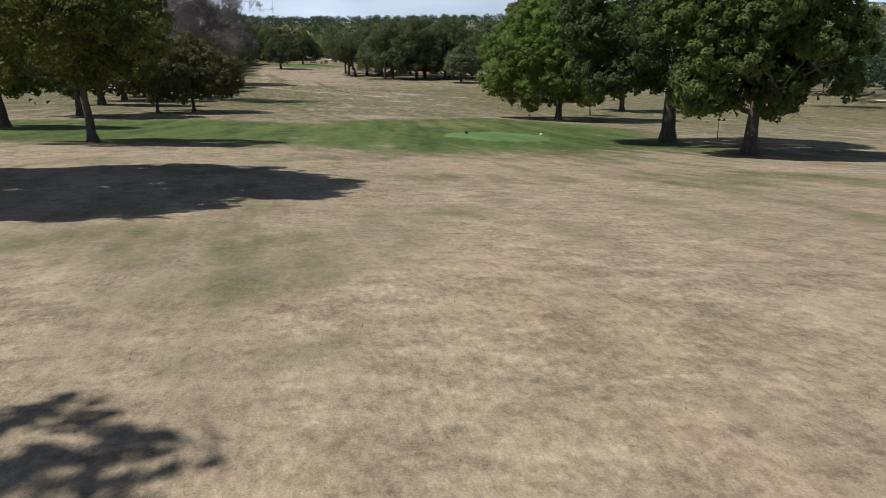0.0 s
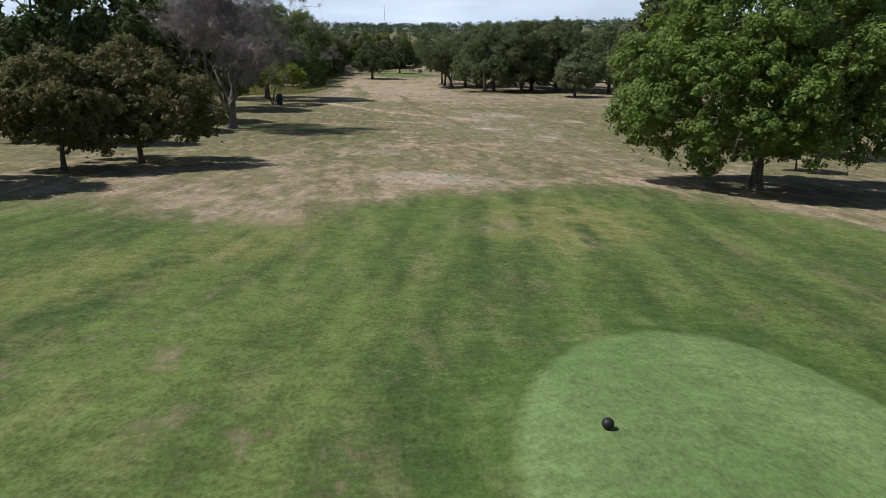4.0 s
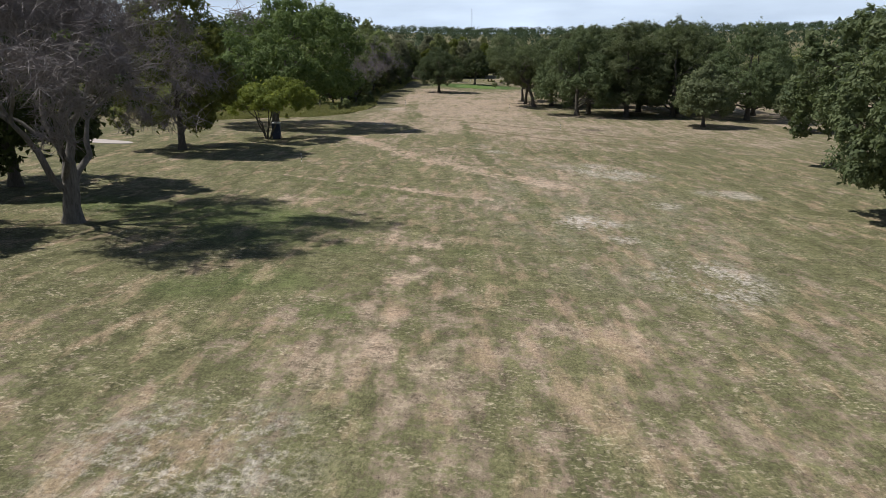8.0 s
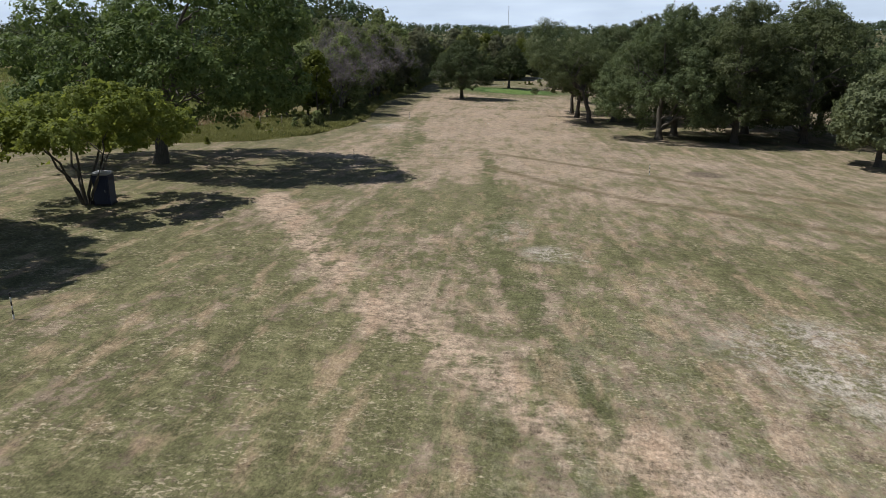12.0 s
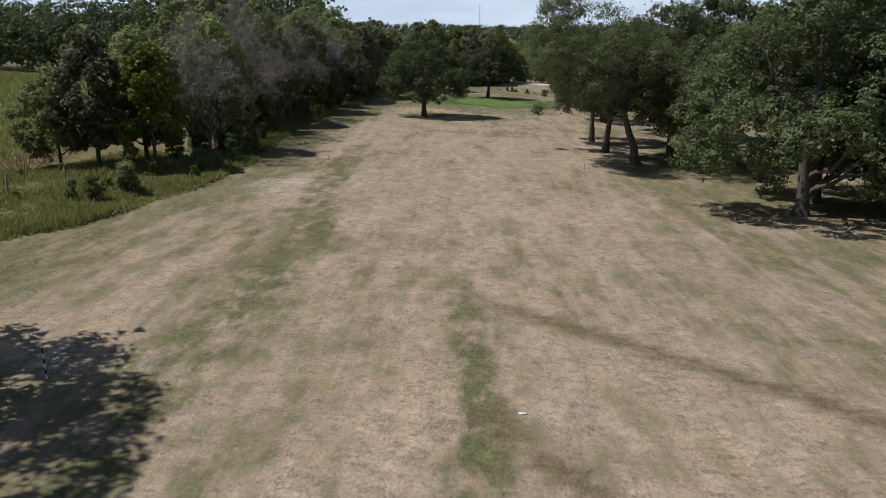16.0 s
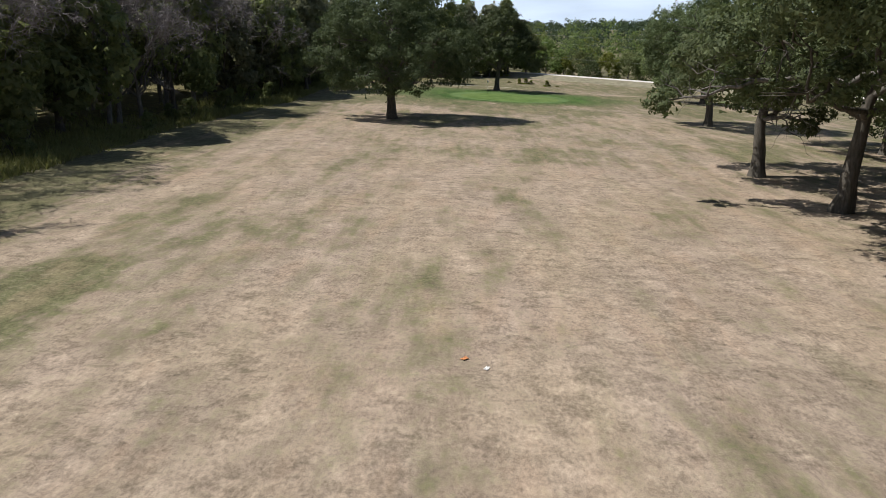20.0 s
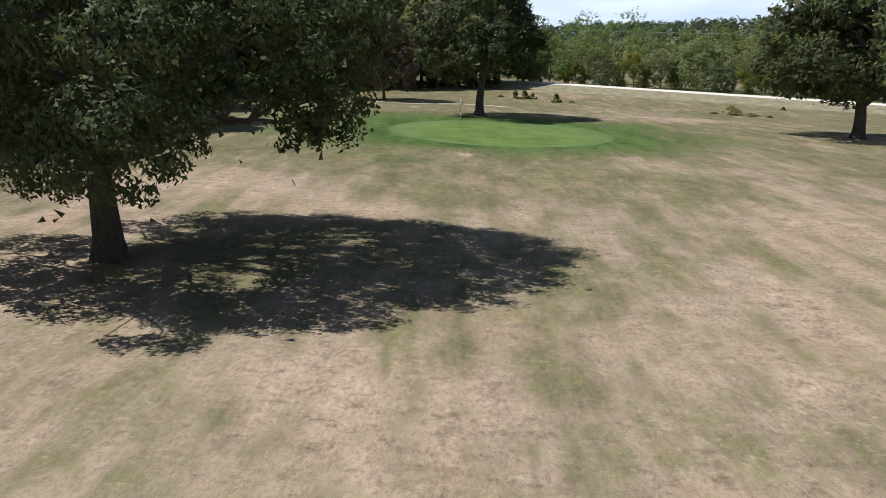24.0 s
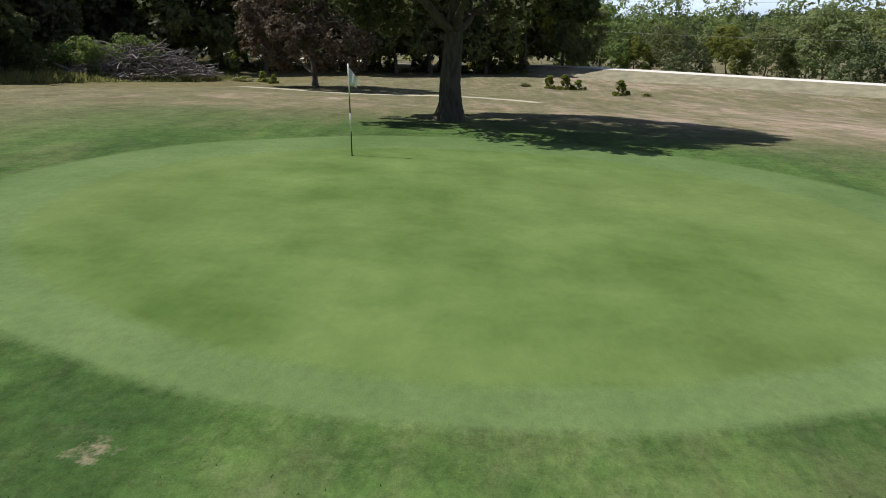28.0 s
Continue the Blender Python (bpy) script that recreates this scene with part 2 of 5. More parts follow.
def bm_mesh(name, bm, mat, smooth=False):
    me = bpy.data.meshes.new(name)
    bm.to_mesh(me)
    bm.free()
    me.materials.append(mat)
    if smooth:
        me.polygons.foreach_set("use_smooth", np.ones(len(me.polygons), bool))
    return me


def box_bm(size, at=(0, 0, 0), bevel=0.01):
    bm = bmesh.new()
    bmesh.ops.create_cube(bm, size=1, matrix=Matrix.Translation(at) @ Matrix.Diagonal((*size, 1)))
    if bevel:
        bmesh.ops.bevel(bm, geom=bm.edges[:], offset=bevel, segments=2, affect="EDGES")
    return bm


def tube(points, radii, sides=8):
    """Vertices and faces of a tapered tube along a line."""
    points, radii = np.asarray(points, float), np.asarray(radii, float)
    d = np.gradient(points, axis=0)
    d /= np.linalg.norm(d, axis=1, keepdims=True) + 1e-9
    ref = np.where(np.abs(d[:, 2:3]) < 0.9, [[0, 0, 1.0]], [[1.0, 0, 0]])
    a = np.cross(d, ref)
    a /= np.linalg.norm(a, axis=1, keepdims=True) + 1e-9
    b = np.cross(d, a)
    ang = np.linspace(0, 2 * np.pi, sides, endpoint=False)
    ring = points[:, None] + radii[:, None, None] * (np.cos(ang)[None, :, None] * a[:, None] + np.sin(ang)[None, :, None] * b[:, None])
    v = ring.reshape(-1, 3)
    i, j = np.meshgrid(np.arange(len(points) - 1), np.arange(sides), indexing="ij")
    j2 = (j + 1) % sides
    f = np.stack([i * sides + j, i * sides + j2, (i + 1) * sides + j2, (i + 1) * sides + j], -1).reshape(-1, 4)
    return v, f


def join(pieces):
    vs, fs, k = [], [], 0
    for v, f in pieces:
        vs.append(v)
        fs.append(f + k)
        k += len(v)
    return np.concatenate(vs), np.concatenate(fs)


def leaf_blades(rng, centres, normals, size, spread=0.35):
    """A pointed three-cornered blade for each leaf or leaf tip."""
    n = len(centres)
    t = rng.normal(size=(n, 3))
    t -= normals * (t * normals).sum(1, keepdims=True)
    t /= np.linalg.norm(t, axis=1, keepdims=True) + 1e-9
    s = np.cross(normals, t)
    ln = (size * rng.uniform(1 - spread, 1 + spread, n))[:, None]
    wd = ln * rng.uniform(0.58, 0.9, n)[:, None]
    v = np.stack([centres - t * ln * 0.45 - s * wd * 0.5, centres - t * ln * 0.45 + s * wd * 0.5, centres + t * ln * 0.6], 1)
    return v.reshape(-1, 3), np.arange(3 * n).reshape(n, 3)


def crown_leaves(rng, clumps, radii, leaves, size, flat=0.65, up=0.5):
    """Leaves gathered in uneven clumps."""
    leaves, size = int(leaves * 1.7), size * 0.8
    w = np.asarray(radii) ** 2
    idx = rng.choice(len(clumps), leaves, p=w / w.sum())
    off = rng.normal(size=(leaves, 3))
    off /= np.linalg.norm(off, axis=1, keepdims=True) + 1e-9
    r = rng.uniform(0, 1, leaves) ** 0.38
    stray = rng.uniform(size=leaves) < 0.06
    r = np.where(stray, r * 1.35, r)
    pos = off * r[:, None] * np.asarray(radii)[idx][:, None] * np.array([1, 1, flat])
    nrm = off * 1.0 + rng.normal(size=(leaves, 3)) * 0.38 + np.array([0, 0, up])
    nrm /= np.linalg.norm(nrm, axis=1, keepdims=True) + 1e-9
    return leaf_blades(rng, np.asarray(clumps)[idx] + pos, nrm, size)


def wander(rng, a, b, n, wob, sag=0.0):
    t = np.linspace(0, 1, n)[:, None]
    p = a + (b - a) * t
    k = rng.normal(size=(n, 3)) * wob * np.linalg.norm(b - a)
    k[0] = k[-1] = 0
    p = p + k
    p[:, 2] += np.sin(t[:, 0] * np.pi) * sag
    return p


def fib_dirs(n, rng):
    """Directions spread evenly over a sphere, a little shaken."""
    k = np.arange(n) + 0.5
    z, a = 1 - 2 * k / n, k * 2.39996 + rng.uniform(0, 6.28)
    s = np.sqrt(np.clip(1 - z * z, 0, 1))
    d = np.stack([s * np.cos(a), s * np.sin(a), z], 1) + rng.normal(size=(n, 3)) * 0.12
    return d / np.linalg.norm(d, axis=1, keepdims=True)


def lobed_leaves(rng, lobes, radii, middle, leaves, size, fill=0.07):
    """Leaves in sprays over the outer sides of rounded lobes, and a sparser dark inside."""
    lobes, radii = np.asarray(lobes), np.asarray(radii)
    out = lobes - middle
    out /= np.linalg.norm(out, axis=1, keepdims=True) + 1e-9
    out += [0, 0, 0.35]
    sc, sr, sn = [], [], []
    for c, r, o in zip(lobes, radii, out):
        d = fib_dirs(20, rng)
        d = d[(d @ o > -0.45) & (rng.uniform(size=20) < 0.9)]
        sc.append(c + d * r * rng.uniform(0.66, 1.0, (len(d), 1)) * [1, 1, 0.86])
        sr.append(r * rng.uniform(0.24, 0.42, len(d)))
        sn.append(d)
    sc, sr, sn = np.concatenate(sc), np.concatenate(sr), np.concatenate(sn)
    n1 = int(leaves * (1 - fill))
    w = sr ** 1.7
    idx = rng.choice(len(sc), n1, p=w / w.sum())
    off = rng.normal(size=(n1, 3))
    off /= np.linalg.norm(off, axis=1, keepdims=True) + 1e-9
    rad = rng.uniform(0, 1, n1) ** 0.42
    rad = np.where(rng.uniform(size=n1) < 0.03, rad * 1.22, rad)
    p1 = sc[idx] + off * rad[:, None] * sr[idx][:, None] * [1, 1, 0.75]
    nr = sn[idx] * 0.7 + off * 0.5 + rng.normal(size=(n1, 3)) * 0.42 + [0, 0, 0.45]
    n2 = leaves - n1
    idx = rng.choice(len(lobes), n2, p=radii ** 2 / (radii ** 2).sum())
    p2 = lobes[idx] + rng.normal(size=(n2, 3)) * radii[idx][:, None] * 0.42
    n3 = rng.normal(size=(n2, 3))
    nrm = np.concatenate([nr, n3])
    nrm /= np.linalg.norm(nrm, axis=1, keepdims=True) + 1e-9
    sizes = np.concatenate([np.full(n1, size), np.full(n2, size * 1.6)])
    return leaf_blades(rng, np.concatenate([p1, p2]), nrm, sizes)


def tree(name, seed, h, w, clear, trunk_r, leaf_mat, bark=None, leaves=12000, leaf=0.34, clumps=60, clump_r=0.125, limbs=7, shape="round",
         droop=0.0, lean=(0, 0), stems=1, limb_sides=6, gaps=0.12, boughs=(), label="", category="tree", group=""):
    """A leafy tree: a trunk or several stems, limbs that end in leafy lobes, side branches. It stands at the origin.
    boughs: long bare limbs, each a height on the trunk and the place of its leafy end."""
    rng = np.random.default_rng(seed)
    bark = bark or BARK
    root = tagged(new(name), label, category, group)
    phase = rng.uniform(0, 6.28, 4)

    def reach(az, zr):
        if shape == "round":
            p = np.sqrt(np.clip(1 - (2 * zr - 0.8) ** 2 / 1.5, 0.02, 1))
        elif shape == "broad":
            p = np.clip(1.0 - 0.78 * np.abs(zr - 0.3) ** 1.7 * 1.9, 0.1, 1)
        elif shape == "tall":
            p = np.clip(1.04 - zr ** 2.4 * 0.72 - 0.22 * (1 - zr) ** 3, 0.12, 1)
        else:
            p = np.clip(1.05 - zr * 0.92, 0.08, 1)
        lobing = 1 + 0.08 * np.sin(2 * az + phase[0]) + 0.07 * np.sin(3 * az + phase[1] + zr * 3) + 0.05 * np.sin(5 * az + phase[2] + 5 * zr)
        return p * lobing * w / 2

    # places of the lobes
    lobes, radii, tries = [], [], 0
    while len(lobes) < clumps and tries < clumps * 30:
        tries += 1
        zr, az = rng.uniform(0.0, 1.0), rng.uniform(0, 6.2832)
        if len(lobes) < 5:
            zr = 1.0 - 0.04 * len(lobes)
        full = reach(az, zr)
        if len(lobes) >= 5 and rng.uniform() > full / (w * 0.62):
            continue
        r = w * clump_r * rng.uniform(0.62, 1.25)
        k = max(0.0, full - r * 0.85) * (1.0 if rng.uniform() < 0.8 else rng.uniform(0.3, 0.8))
        z = clear + r * 0.8 + zr * (h - clear - r * 1.65) - droop * k * 0.16 + rng.normal() * 0.015 * h
        c = np.array([math.cos(az) * k + lean[0] * zr, math.sin(az) * k + lean[1] * zr, max(z, clear * 0.9 + r * 0.75)])
        near = [np.linalg.norm(c - q) / (r + s) for q, s in zip(lobes, radii)]
        if near and min(near) < (0.5 if tries < clumps * 12 else 0.3):
            continue
        lobes.append(c)
        radii.append(r)
    order = np.argsort([q[2] for q in lobes])
    lobes, radii = np.array(lobes)[order], np.array(radii)[order]

    # trunk
    if stems == 1:
        zs = np.linspace(0, 1, 9)
        line = np.stack([np.interp(zs, [0, 0.25, 1], [0, lean[0] * 0.1, lean[0]]), np.interp(zs, [0, 0.25, 1], [0, lean[1] * 0.1, lean[1]]), zs * h * 0.82], 1)
        line[2:-1, :2] += rng.normal(size=(6, 2)) * w * 0.012
        rad = trunk_r * np.interp(zs, [0, 0.04, 0.15, 0.4, 1], [1.3, 1.1, 0.95, 0.62, 0.1])
        line = np.concatenate([line[:1] - [0, 0, 0.3], line[:1] + [0, 0, 0.12], line[1:2] * [1, 1, 0.45], line[1:]])
        rad = np.concatenate([[trunk_r * 1.75, trunk_r * 1.42, trunk_r * 1.08], rad[1:]])
        v, f = tube(line, rad, 14)
        ang = np.arctan2(v[:, 1], v[:, 0])
        flare = np.clip(1 - v[:, 2] / (clear * 0.4 + 0.4), 0, 1)
        v[:, :2] *= (1 + 0.15 * flare * np.sin(ang * 5 + phase[3]))[:, None]
        part("trunk", mesh_from("trunk", v, f, bark, True), root)
        feet = [line]
    else:
        feet = []
        for i in range(stems):
            az = i * 6.283 / stems + rng.uniform(-0.3, 0.3)
            end = np.array([math.cos(az) * w * 0.24, math.sin(az) * w * 0.24, h * 0.66])
            line = wander(rng, np.array([math.cos(az) * trunk_r * 1.2, math.sin(az) * trunk_r * 1.2, -0.25]), end, 7, 0.02, 0.3)
            part("stem", mesh_from("stem", *tube(line, trunk_r * np.linspace(0.9, 0.2, 7), 8), bark, True), root)
            feet.append(line)
    # limbs reach for lobes, side branches for the lobes next to them
    taken = np.zeros(len(lobes), bool)
    for i in range(limbs):
        free = np.flatnonzero(~taken)
        if not len(free):
            break
        pick = free[min(len(free) - 1, int(len(free) * (i + 0.3) / limbs * 0.8))]
        taken[pick] = True
        end = lobes[pick]
        foot = feet[i % len(feet)]
        z0 = np.clip(end[2] - np.hypot(end[0] - foot[-1, 0], end[1] - foot[-1, 1]) * rng.uniform(0.35, 0.7), clear * 0.95, h * 0.62)
        start = np.array([np.interp(z0, foot[:, 2], foot[:, k]) for k in range(3)])
        k = np.linalg.norm(end - start)
        line = wander(rng, start, end, 8, 0.03, 0.05 * k)
        r0 = trunk_r * (0.5 - 0.25 * i / limbs) * (1 if stems == 1 else 0.6)
        pieces = [tube(line, r0 * np.linspace(1, 0.16, 8), limb_sides)]
        gap = np.linalg.norm(lobes - end, axis=1)
        for j in np.argsort(gap)[1:5]:
            if gap[j] < w * 0.4:
                taken[j] |= rng.uniform() < 0.5
                pieces.append(tube(wander(rng, line[rng.integers(2, 6)], lobes[j], 6, 0.045), r0 * np.linspace(0.45, 0.07, 6), 5))
        for j in range(5):
            tip = line[-1] + rng.normal(size=3) * radii[pick] * 0.7
            pieces.append(tube(wander(rng, line[6], tip, 4, 0.06), r0 * np.linspace(0.2, 0.05, 4), 4))
        part("limb", mesh_from("limb", *join(pieces), bark, True), root)
    ends, end_r = [], []
    for z0, bx, by, bz in boughs:
        start, end = np.array([np.interp(z0, feet[0][:, 2], feet[0][:, k]) for k in range(3)]), np.array([bx, by, bz])
        line = wander(rng, start, end, 12, 0.02, 0.3)
        pieces = [tube(line, trunk_r * np.linspace(0.42, 0.1, 12), 7)]
        for j in range(16):
            t = rng.integers(3, 11)
            tip = line[t] + rng.normal(size=3) * [0.9, 0.9, 0.65] + (end - start) * 0.06
            side = wander(rng, line[t], tip, 6, 0.08)
            pieces.append(tube(side, trunk_r * np.linspace(0.13, 0.03, 6), 4))
            for q in range(4):
                k = rng.integers(2, 6)
                pieces.append(tube(wander(rng, side[k], side[k] + (tip - line[t]) * 0.3 + rng.normal(size=3) * 0.4, 4, 0.08), trunk_r * np.linspace(0.04, 0.014, 4), 3))
            if j % 6 == 0:
                ends.append(tip)
                end_r.append(0.55)
        ends.append(end)
        end_r.append(0.85)
        part("limb", mesh_from("limb", *join(pieces), BARK_GREY, True), root, "long bare grey limb with a few leaves")
    # crown
    keep = rng.uniform(size=len(lobes)) >= gaps
    cs, rr = lobes[keep], radii[keep]
    middle = np.array([lean[0] * 0.4, lean[1] * 0.4, clear + 0.35 * (h - clear)])
    if ends:
        cs, rr = np.concatenate([cs, ends]), np.concatenate([rr, end_r])
    v, f = lobed_leaves(rng, cs, rr, middle, int(leaves * 1.6), leaf * 0.95)
    part("crown", mesh_from("crown", v, f, leaf_mat), root)
    return root


def bare_tree(name, seed, h, w, clear, trunk_r, twigs=5, leafy=0, leaf_mat=None, spray=6, twig_r=0.016, label="", category="tree"):
    """A tree without leaves: trunk, limbs that fork again and again, fine twigs."""
    rng = np.random.default_rng(seed)
    root = tagged(new(name), label, category)
    line = wander(rng, np.array([0, 0, -0.3]), np.array([w * 0.02, 0, h * 0.23]), 7, 0.012)
    v, f = tube(line, trunk_r * np.array([1.6, 1.15, 1.0, 0.95, 0.9, 0.85, 0.7]), 12)
    part("trunk", mesh_from("trunk", v, f, BARK_GREY, True), root)
    ends = []

    def fork(a, d, ln, r, depth, pieces, fine):
        r = max(r, twig_r)
        b = a + d * ln
        n = 5 if depth < 2 else 4
        p = wander(rng, a, b, n, 0.045)
        if depth > 2:
            p[-1, 2] -= ln * 0.12
        (fine if depth > 2 else pieces).append(tube(p, r * np.linspace(1, 0.45, n), 6 if depth < 2 else 3))
        if depth >= twigs:
            ends.append(b)
            return
        kids = 3 if depth < 2 else rng.integers(2, 5)
        for c in range(kids):
            q = p[-1] if c < 2 else p[rng.integers(n // 2, n)]
            e = d + rng.normal(size=3) * (0.42 if depth < 3 else 0.55)
            e[2] += 0.08 if depth < 2 else -0.05
            e /= np.linalg.norm(e)
            fork(q, e, ln * rng.uniform(0.55, 0.82), r * rng.uniform(0.42, 0.6), depth + 1, pieces, fine)

    for i in range(6):
        az = i * 6.283 / 6 + rng.uniform(-0.4, 0.4)
        tilt = rng.uniform(0.3, 0.95) if i else 0.1
        d = np.array([math.cos(az) * math.sin(tilt), math.sin(az) * math.sin(tilt), math.cos(tilt)])
        k = line[rng.integers(3, 7)] if i else line[-1]
        pieces, fine = [], []
        fork(k, d, h * 0.3 * (1 + 0.25 * (w / h - 0.8)), trunk_r * 0.55, 0, pieces, fine)
        limb = part("limb", mesh_from("limb", *join(pieces), BARK_GREY, True), root)
        tagged(part("twig_tangle", mesh_from("twig_tangle", *join(fine), TWIG), limb, "fine bare twigs"), kind="stuff")
    tips = np.repeat(np.array(ends), spray, axis=0)
    d = rng.normal(size=tips.shape) * 0.8 + np.array([0, 0, -0.15])
    d /= np.linalg.norm(d, axis=1, keepdims=True)
    s = np.cross(d, rng.normal(size=d.shape))
    s /= np.linalg.norm(s, axis=1, keepdims=True)
    ln = rng.uniform(0.035, 0.085, len(tips))[:, None] * h
    sv = np.stack([tips - s * twig_r, tips + s * twig_r, tips + d * ln], 1).reshape(-1, 3)
    tagged(part("twig_spray", mesh_from("twig_spray", sv, np.arange(len(sv)).reshape(-1, 3), TWIG), root, "haze of thin bare twig ends"), kind="stuff")
    if leafy and leaf_mat:
        pick = np.array(ends)[rng.choice(len(ends), min(len(ends), 60), replace=False)]
        v, f = crown_leaves(rng, pick, np.full(len(pick), 0.6), leafy, 0.25)
        part("crown", mesh_from("crown", v, f, leaf_mat), root)
    return root


def stand(ob, x, y, turn=0.0, scale=(1, 1, 1), sink=0.0, tip=0.0):
    s = (scale,) * 3 if isinstance(scale, (int, float)) else scale
    ob.matrix_basis = pose(x, y, gz(x, y) - sink, tip, 0, turn) @ Matrix.Diagonal((*s, 1))
    return ob


def stand_copy(ob, x, y, turn, scale, sink=0.0):
    s = (scale,) * 3 if isinstance(scale, (int, float)) else scale
    o = copy_thing(ob, pose(x, y, gz(x, y) - sink, 0, 0, turn))
    o.matrix_basis = pose(x, y, gz(x, y) - sink, 0, 0, turn) @ Matrix.Diagonal((*s, 1))
    return o


# ---- ground ----
def line_mask(x, y, pts, width):
    """1 along a line of points, 0 farther away than width."""
    best = np.full(x.shape, 1e9)
    for (x0, y0), (x1, y1) in zip(pts[:-1], pts[1:]):
        dx, dy = x1 - x0, y1 - y0
        t = np.clip(((x - x0) * dx + (y - y0) * dy) / (dx * dx + dy * dy), 0, 1)
        best = np.minimum(best, np.hypot(x - x0 - t * dx, y - y0 - t * dy))
    return 1 - step(width * 0.4, width, best)


def spread(lo, hi, fine, lo_far, hi_far):
    mid = np.arange(lo, hi + 0.01, fine)
    k = np.cumsum(3.0 * 1.16 ** np.arange(45))
    a, b = lo - k[k < lo - lo_far], hi + k[k < hi_far - hi]
    return np.concatenate([[lo_far], a[::-1], mid, b, [hi_far]])


WOOD_EDGE = [(-80, 205), (-74.4, 215), (-68, 222), (-65.3, 233), (-66, 245), (-69.5, 262), (-76, 280), (-81.5, 299), (-84, 326), (-90, 350), (-97, 385), (-90, 402), (-75, 412), (-72, 420)]
FIELD_EDGE = [(-96, 195), (-86, 217), (-80, 232), (-79, 246), (-86, 262), (-92, 285)]
TRACKS = [[(-37, 227.0), (-25.2, 221.7), (-10.4, 213.7), (8, 206)], [(-35.5, 217), (-26.2, 208.2), (-18.5, 203.4), (2, 196)]]
GREEN_LINE = [(-41.5, 236), (-34.5, 212.9), (-30.4, 198.6), (-26, 182), (-17, 160), (-9, 135)]
PINK_PATH = [(-47, 191), (-29.6, 170.8), (-19.7, 163), (-12, 158)]


# x, y, half-widths and strength of patches in the turf
# the first is lush turf that also darkens the dead tree's shadow by colour
LUSH_SPOTS = [(-33, 133, 11, 6.5, 0.6), (-29.5, 128.5, 6, 4, 0.5), (-22.5, 119.5, 3.5, 2.6, 0.4), (-25, 117, 3, 2, 0.4), (-17.5, 116, 2.4, 1.6, 0.35), (-21.4, 127.5, 2, 1.4, 0.4), (-14.6, 129.4, 1.2, 1, 0.35), (-3, 137.4, 1.8, 2, 0.3), (-29, 147, 3, 2, 0.35), (-12.6, 148, 1.0, 1.2, 0.35), (-44, 134, 7, 4, 0.6), (-79.6, 346.8, 4, 3.5, 0.4), (-77.1, 349.3, 3.5, 3, 0.5), (-72.9, 340.4, 3, 2, 0.4), (-67.9, 338.1, 3.5, 1.6, 0.45), (-54.5, 349.4, 3.5, 2, 0.4)]
GREEN_SPOTS = [(2, 21.5, 6, 1.8, 0.2), (-28, 121, 11, 9, 0.45), (-40, 196, 8, 6, 0.2), (-62, 318, 10, 7, 0.35), (-52, 207, 10, 11, 0.22), (-50, 168, 8, 8, 0.25), (20, 41, 7, 8, 0.3), (-66, 370, 9, 6, 0.2), (-10, 262, 20, 9, 0.2), (-25, 290, 10, 12, 0.2), (-8, 22, 3, 3, 0.15), (-2.7, 8.8, 2.6, 2.4, 0.3), (-5.5, 10.5, 2.5, 2, 0.24), (-2.1, 11.4, 0.9, 0.5, 0.35), (-1.2, 8.6, 0.7, 0.5, 0.35), (1.2, 8.2, 0.5, 0.35, 0.4), (-1.0, 6.0, 0.5, 0.3, 0.4), (12, 22, 7, 4, 0.25), (0.2, 13.5, 1.0, 0.6, 0.25)]
# olive turf, partly standing in for shade by a darker, greener ground colour
SHADE_SPOTS = [(-51, 235, 4, 6, 0.3), (-56, 239, 5, 6, 0.22), (-47, 203, 6, 8, 0.3), (-20, 88, 9, 9, 0.22), (-72, 337, 9, 7, 0.3), (-80, 344, 7, 6, 0.3), (-62, 331, 9, 6, 0.15), (-54, 334, 8, 6, 0.2), (-52, 300, 12, 5, 0.25), (-78, 340, 8, 12, 0.2), (-76, 394, 17, 10, 0.35), (-60, 366, 16, 7, 0.2), (-40, 340, 12, 16, 0.12), (-30, 201, 5, 8, 0.2), (-40, 262, 6, 3, 0.15), (-48, 196, 6, 4, 0.25), (-66, 258, 5, 9, 0.25)]
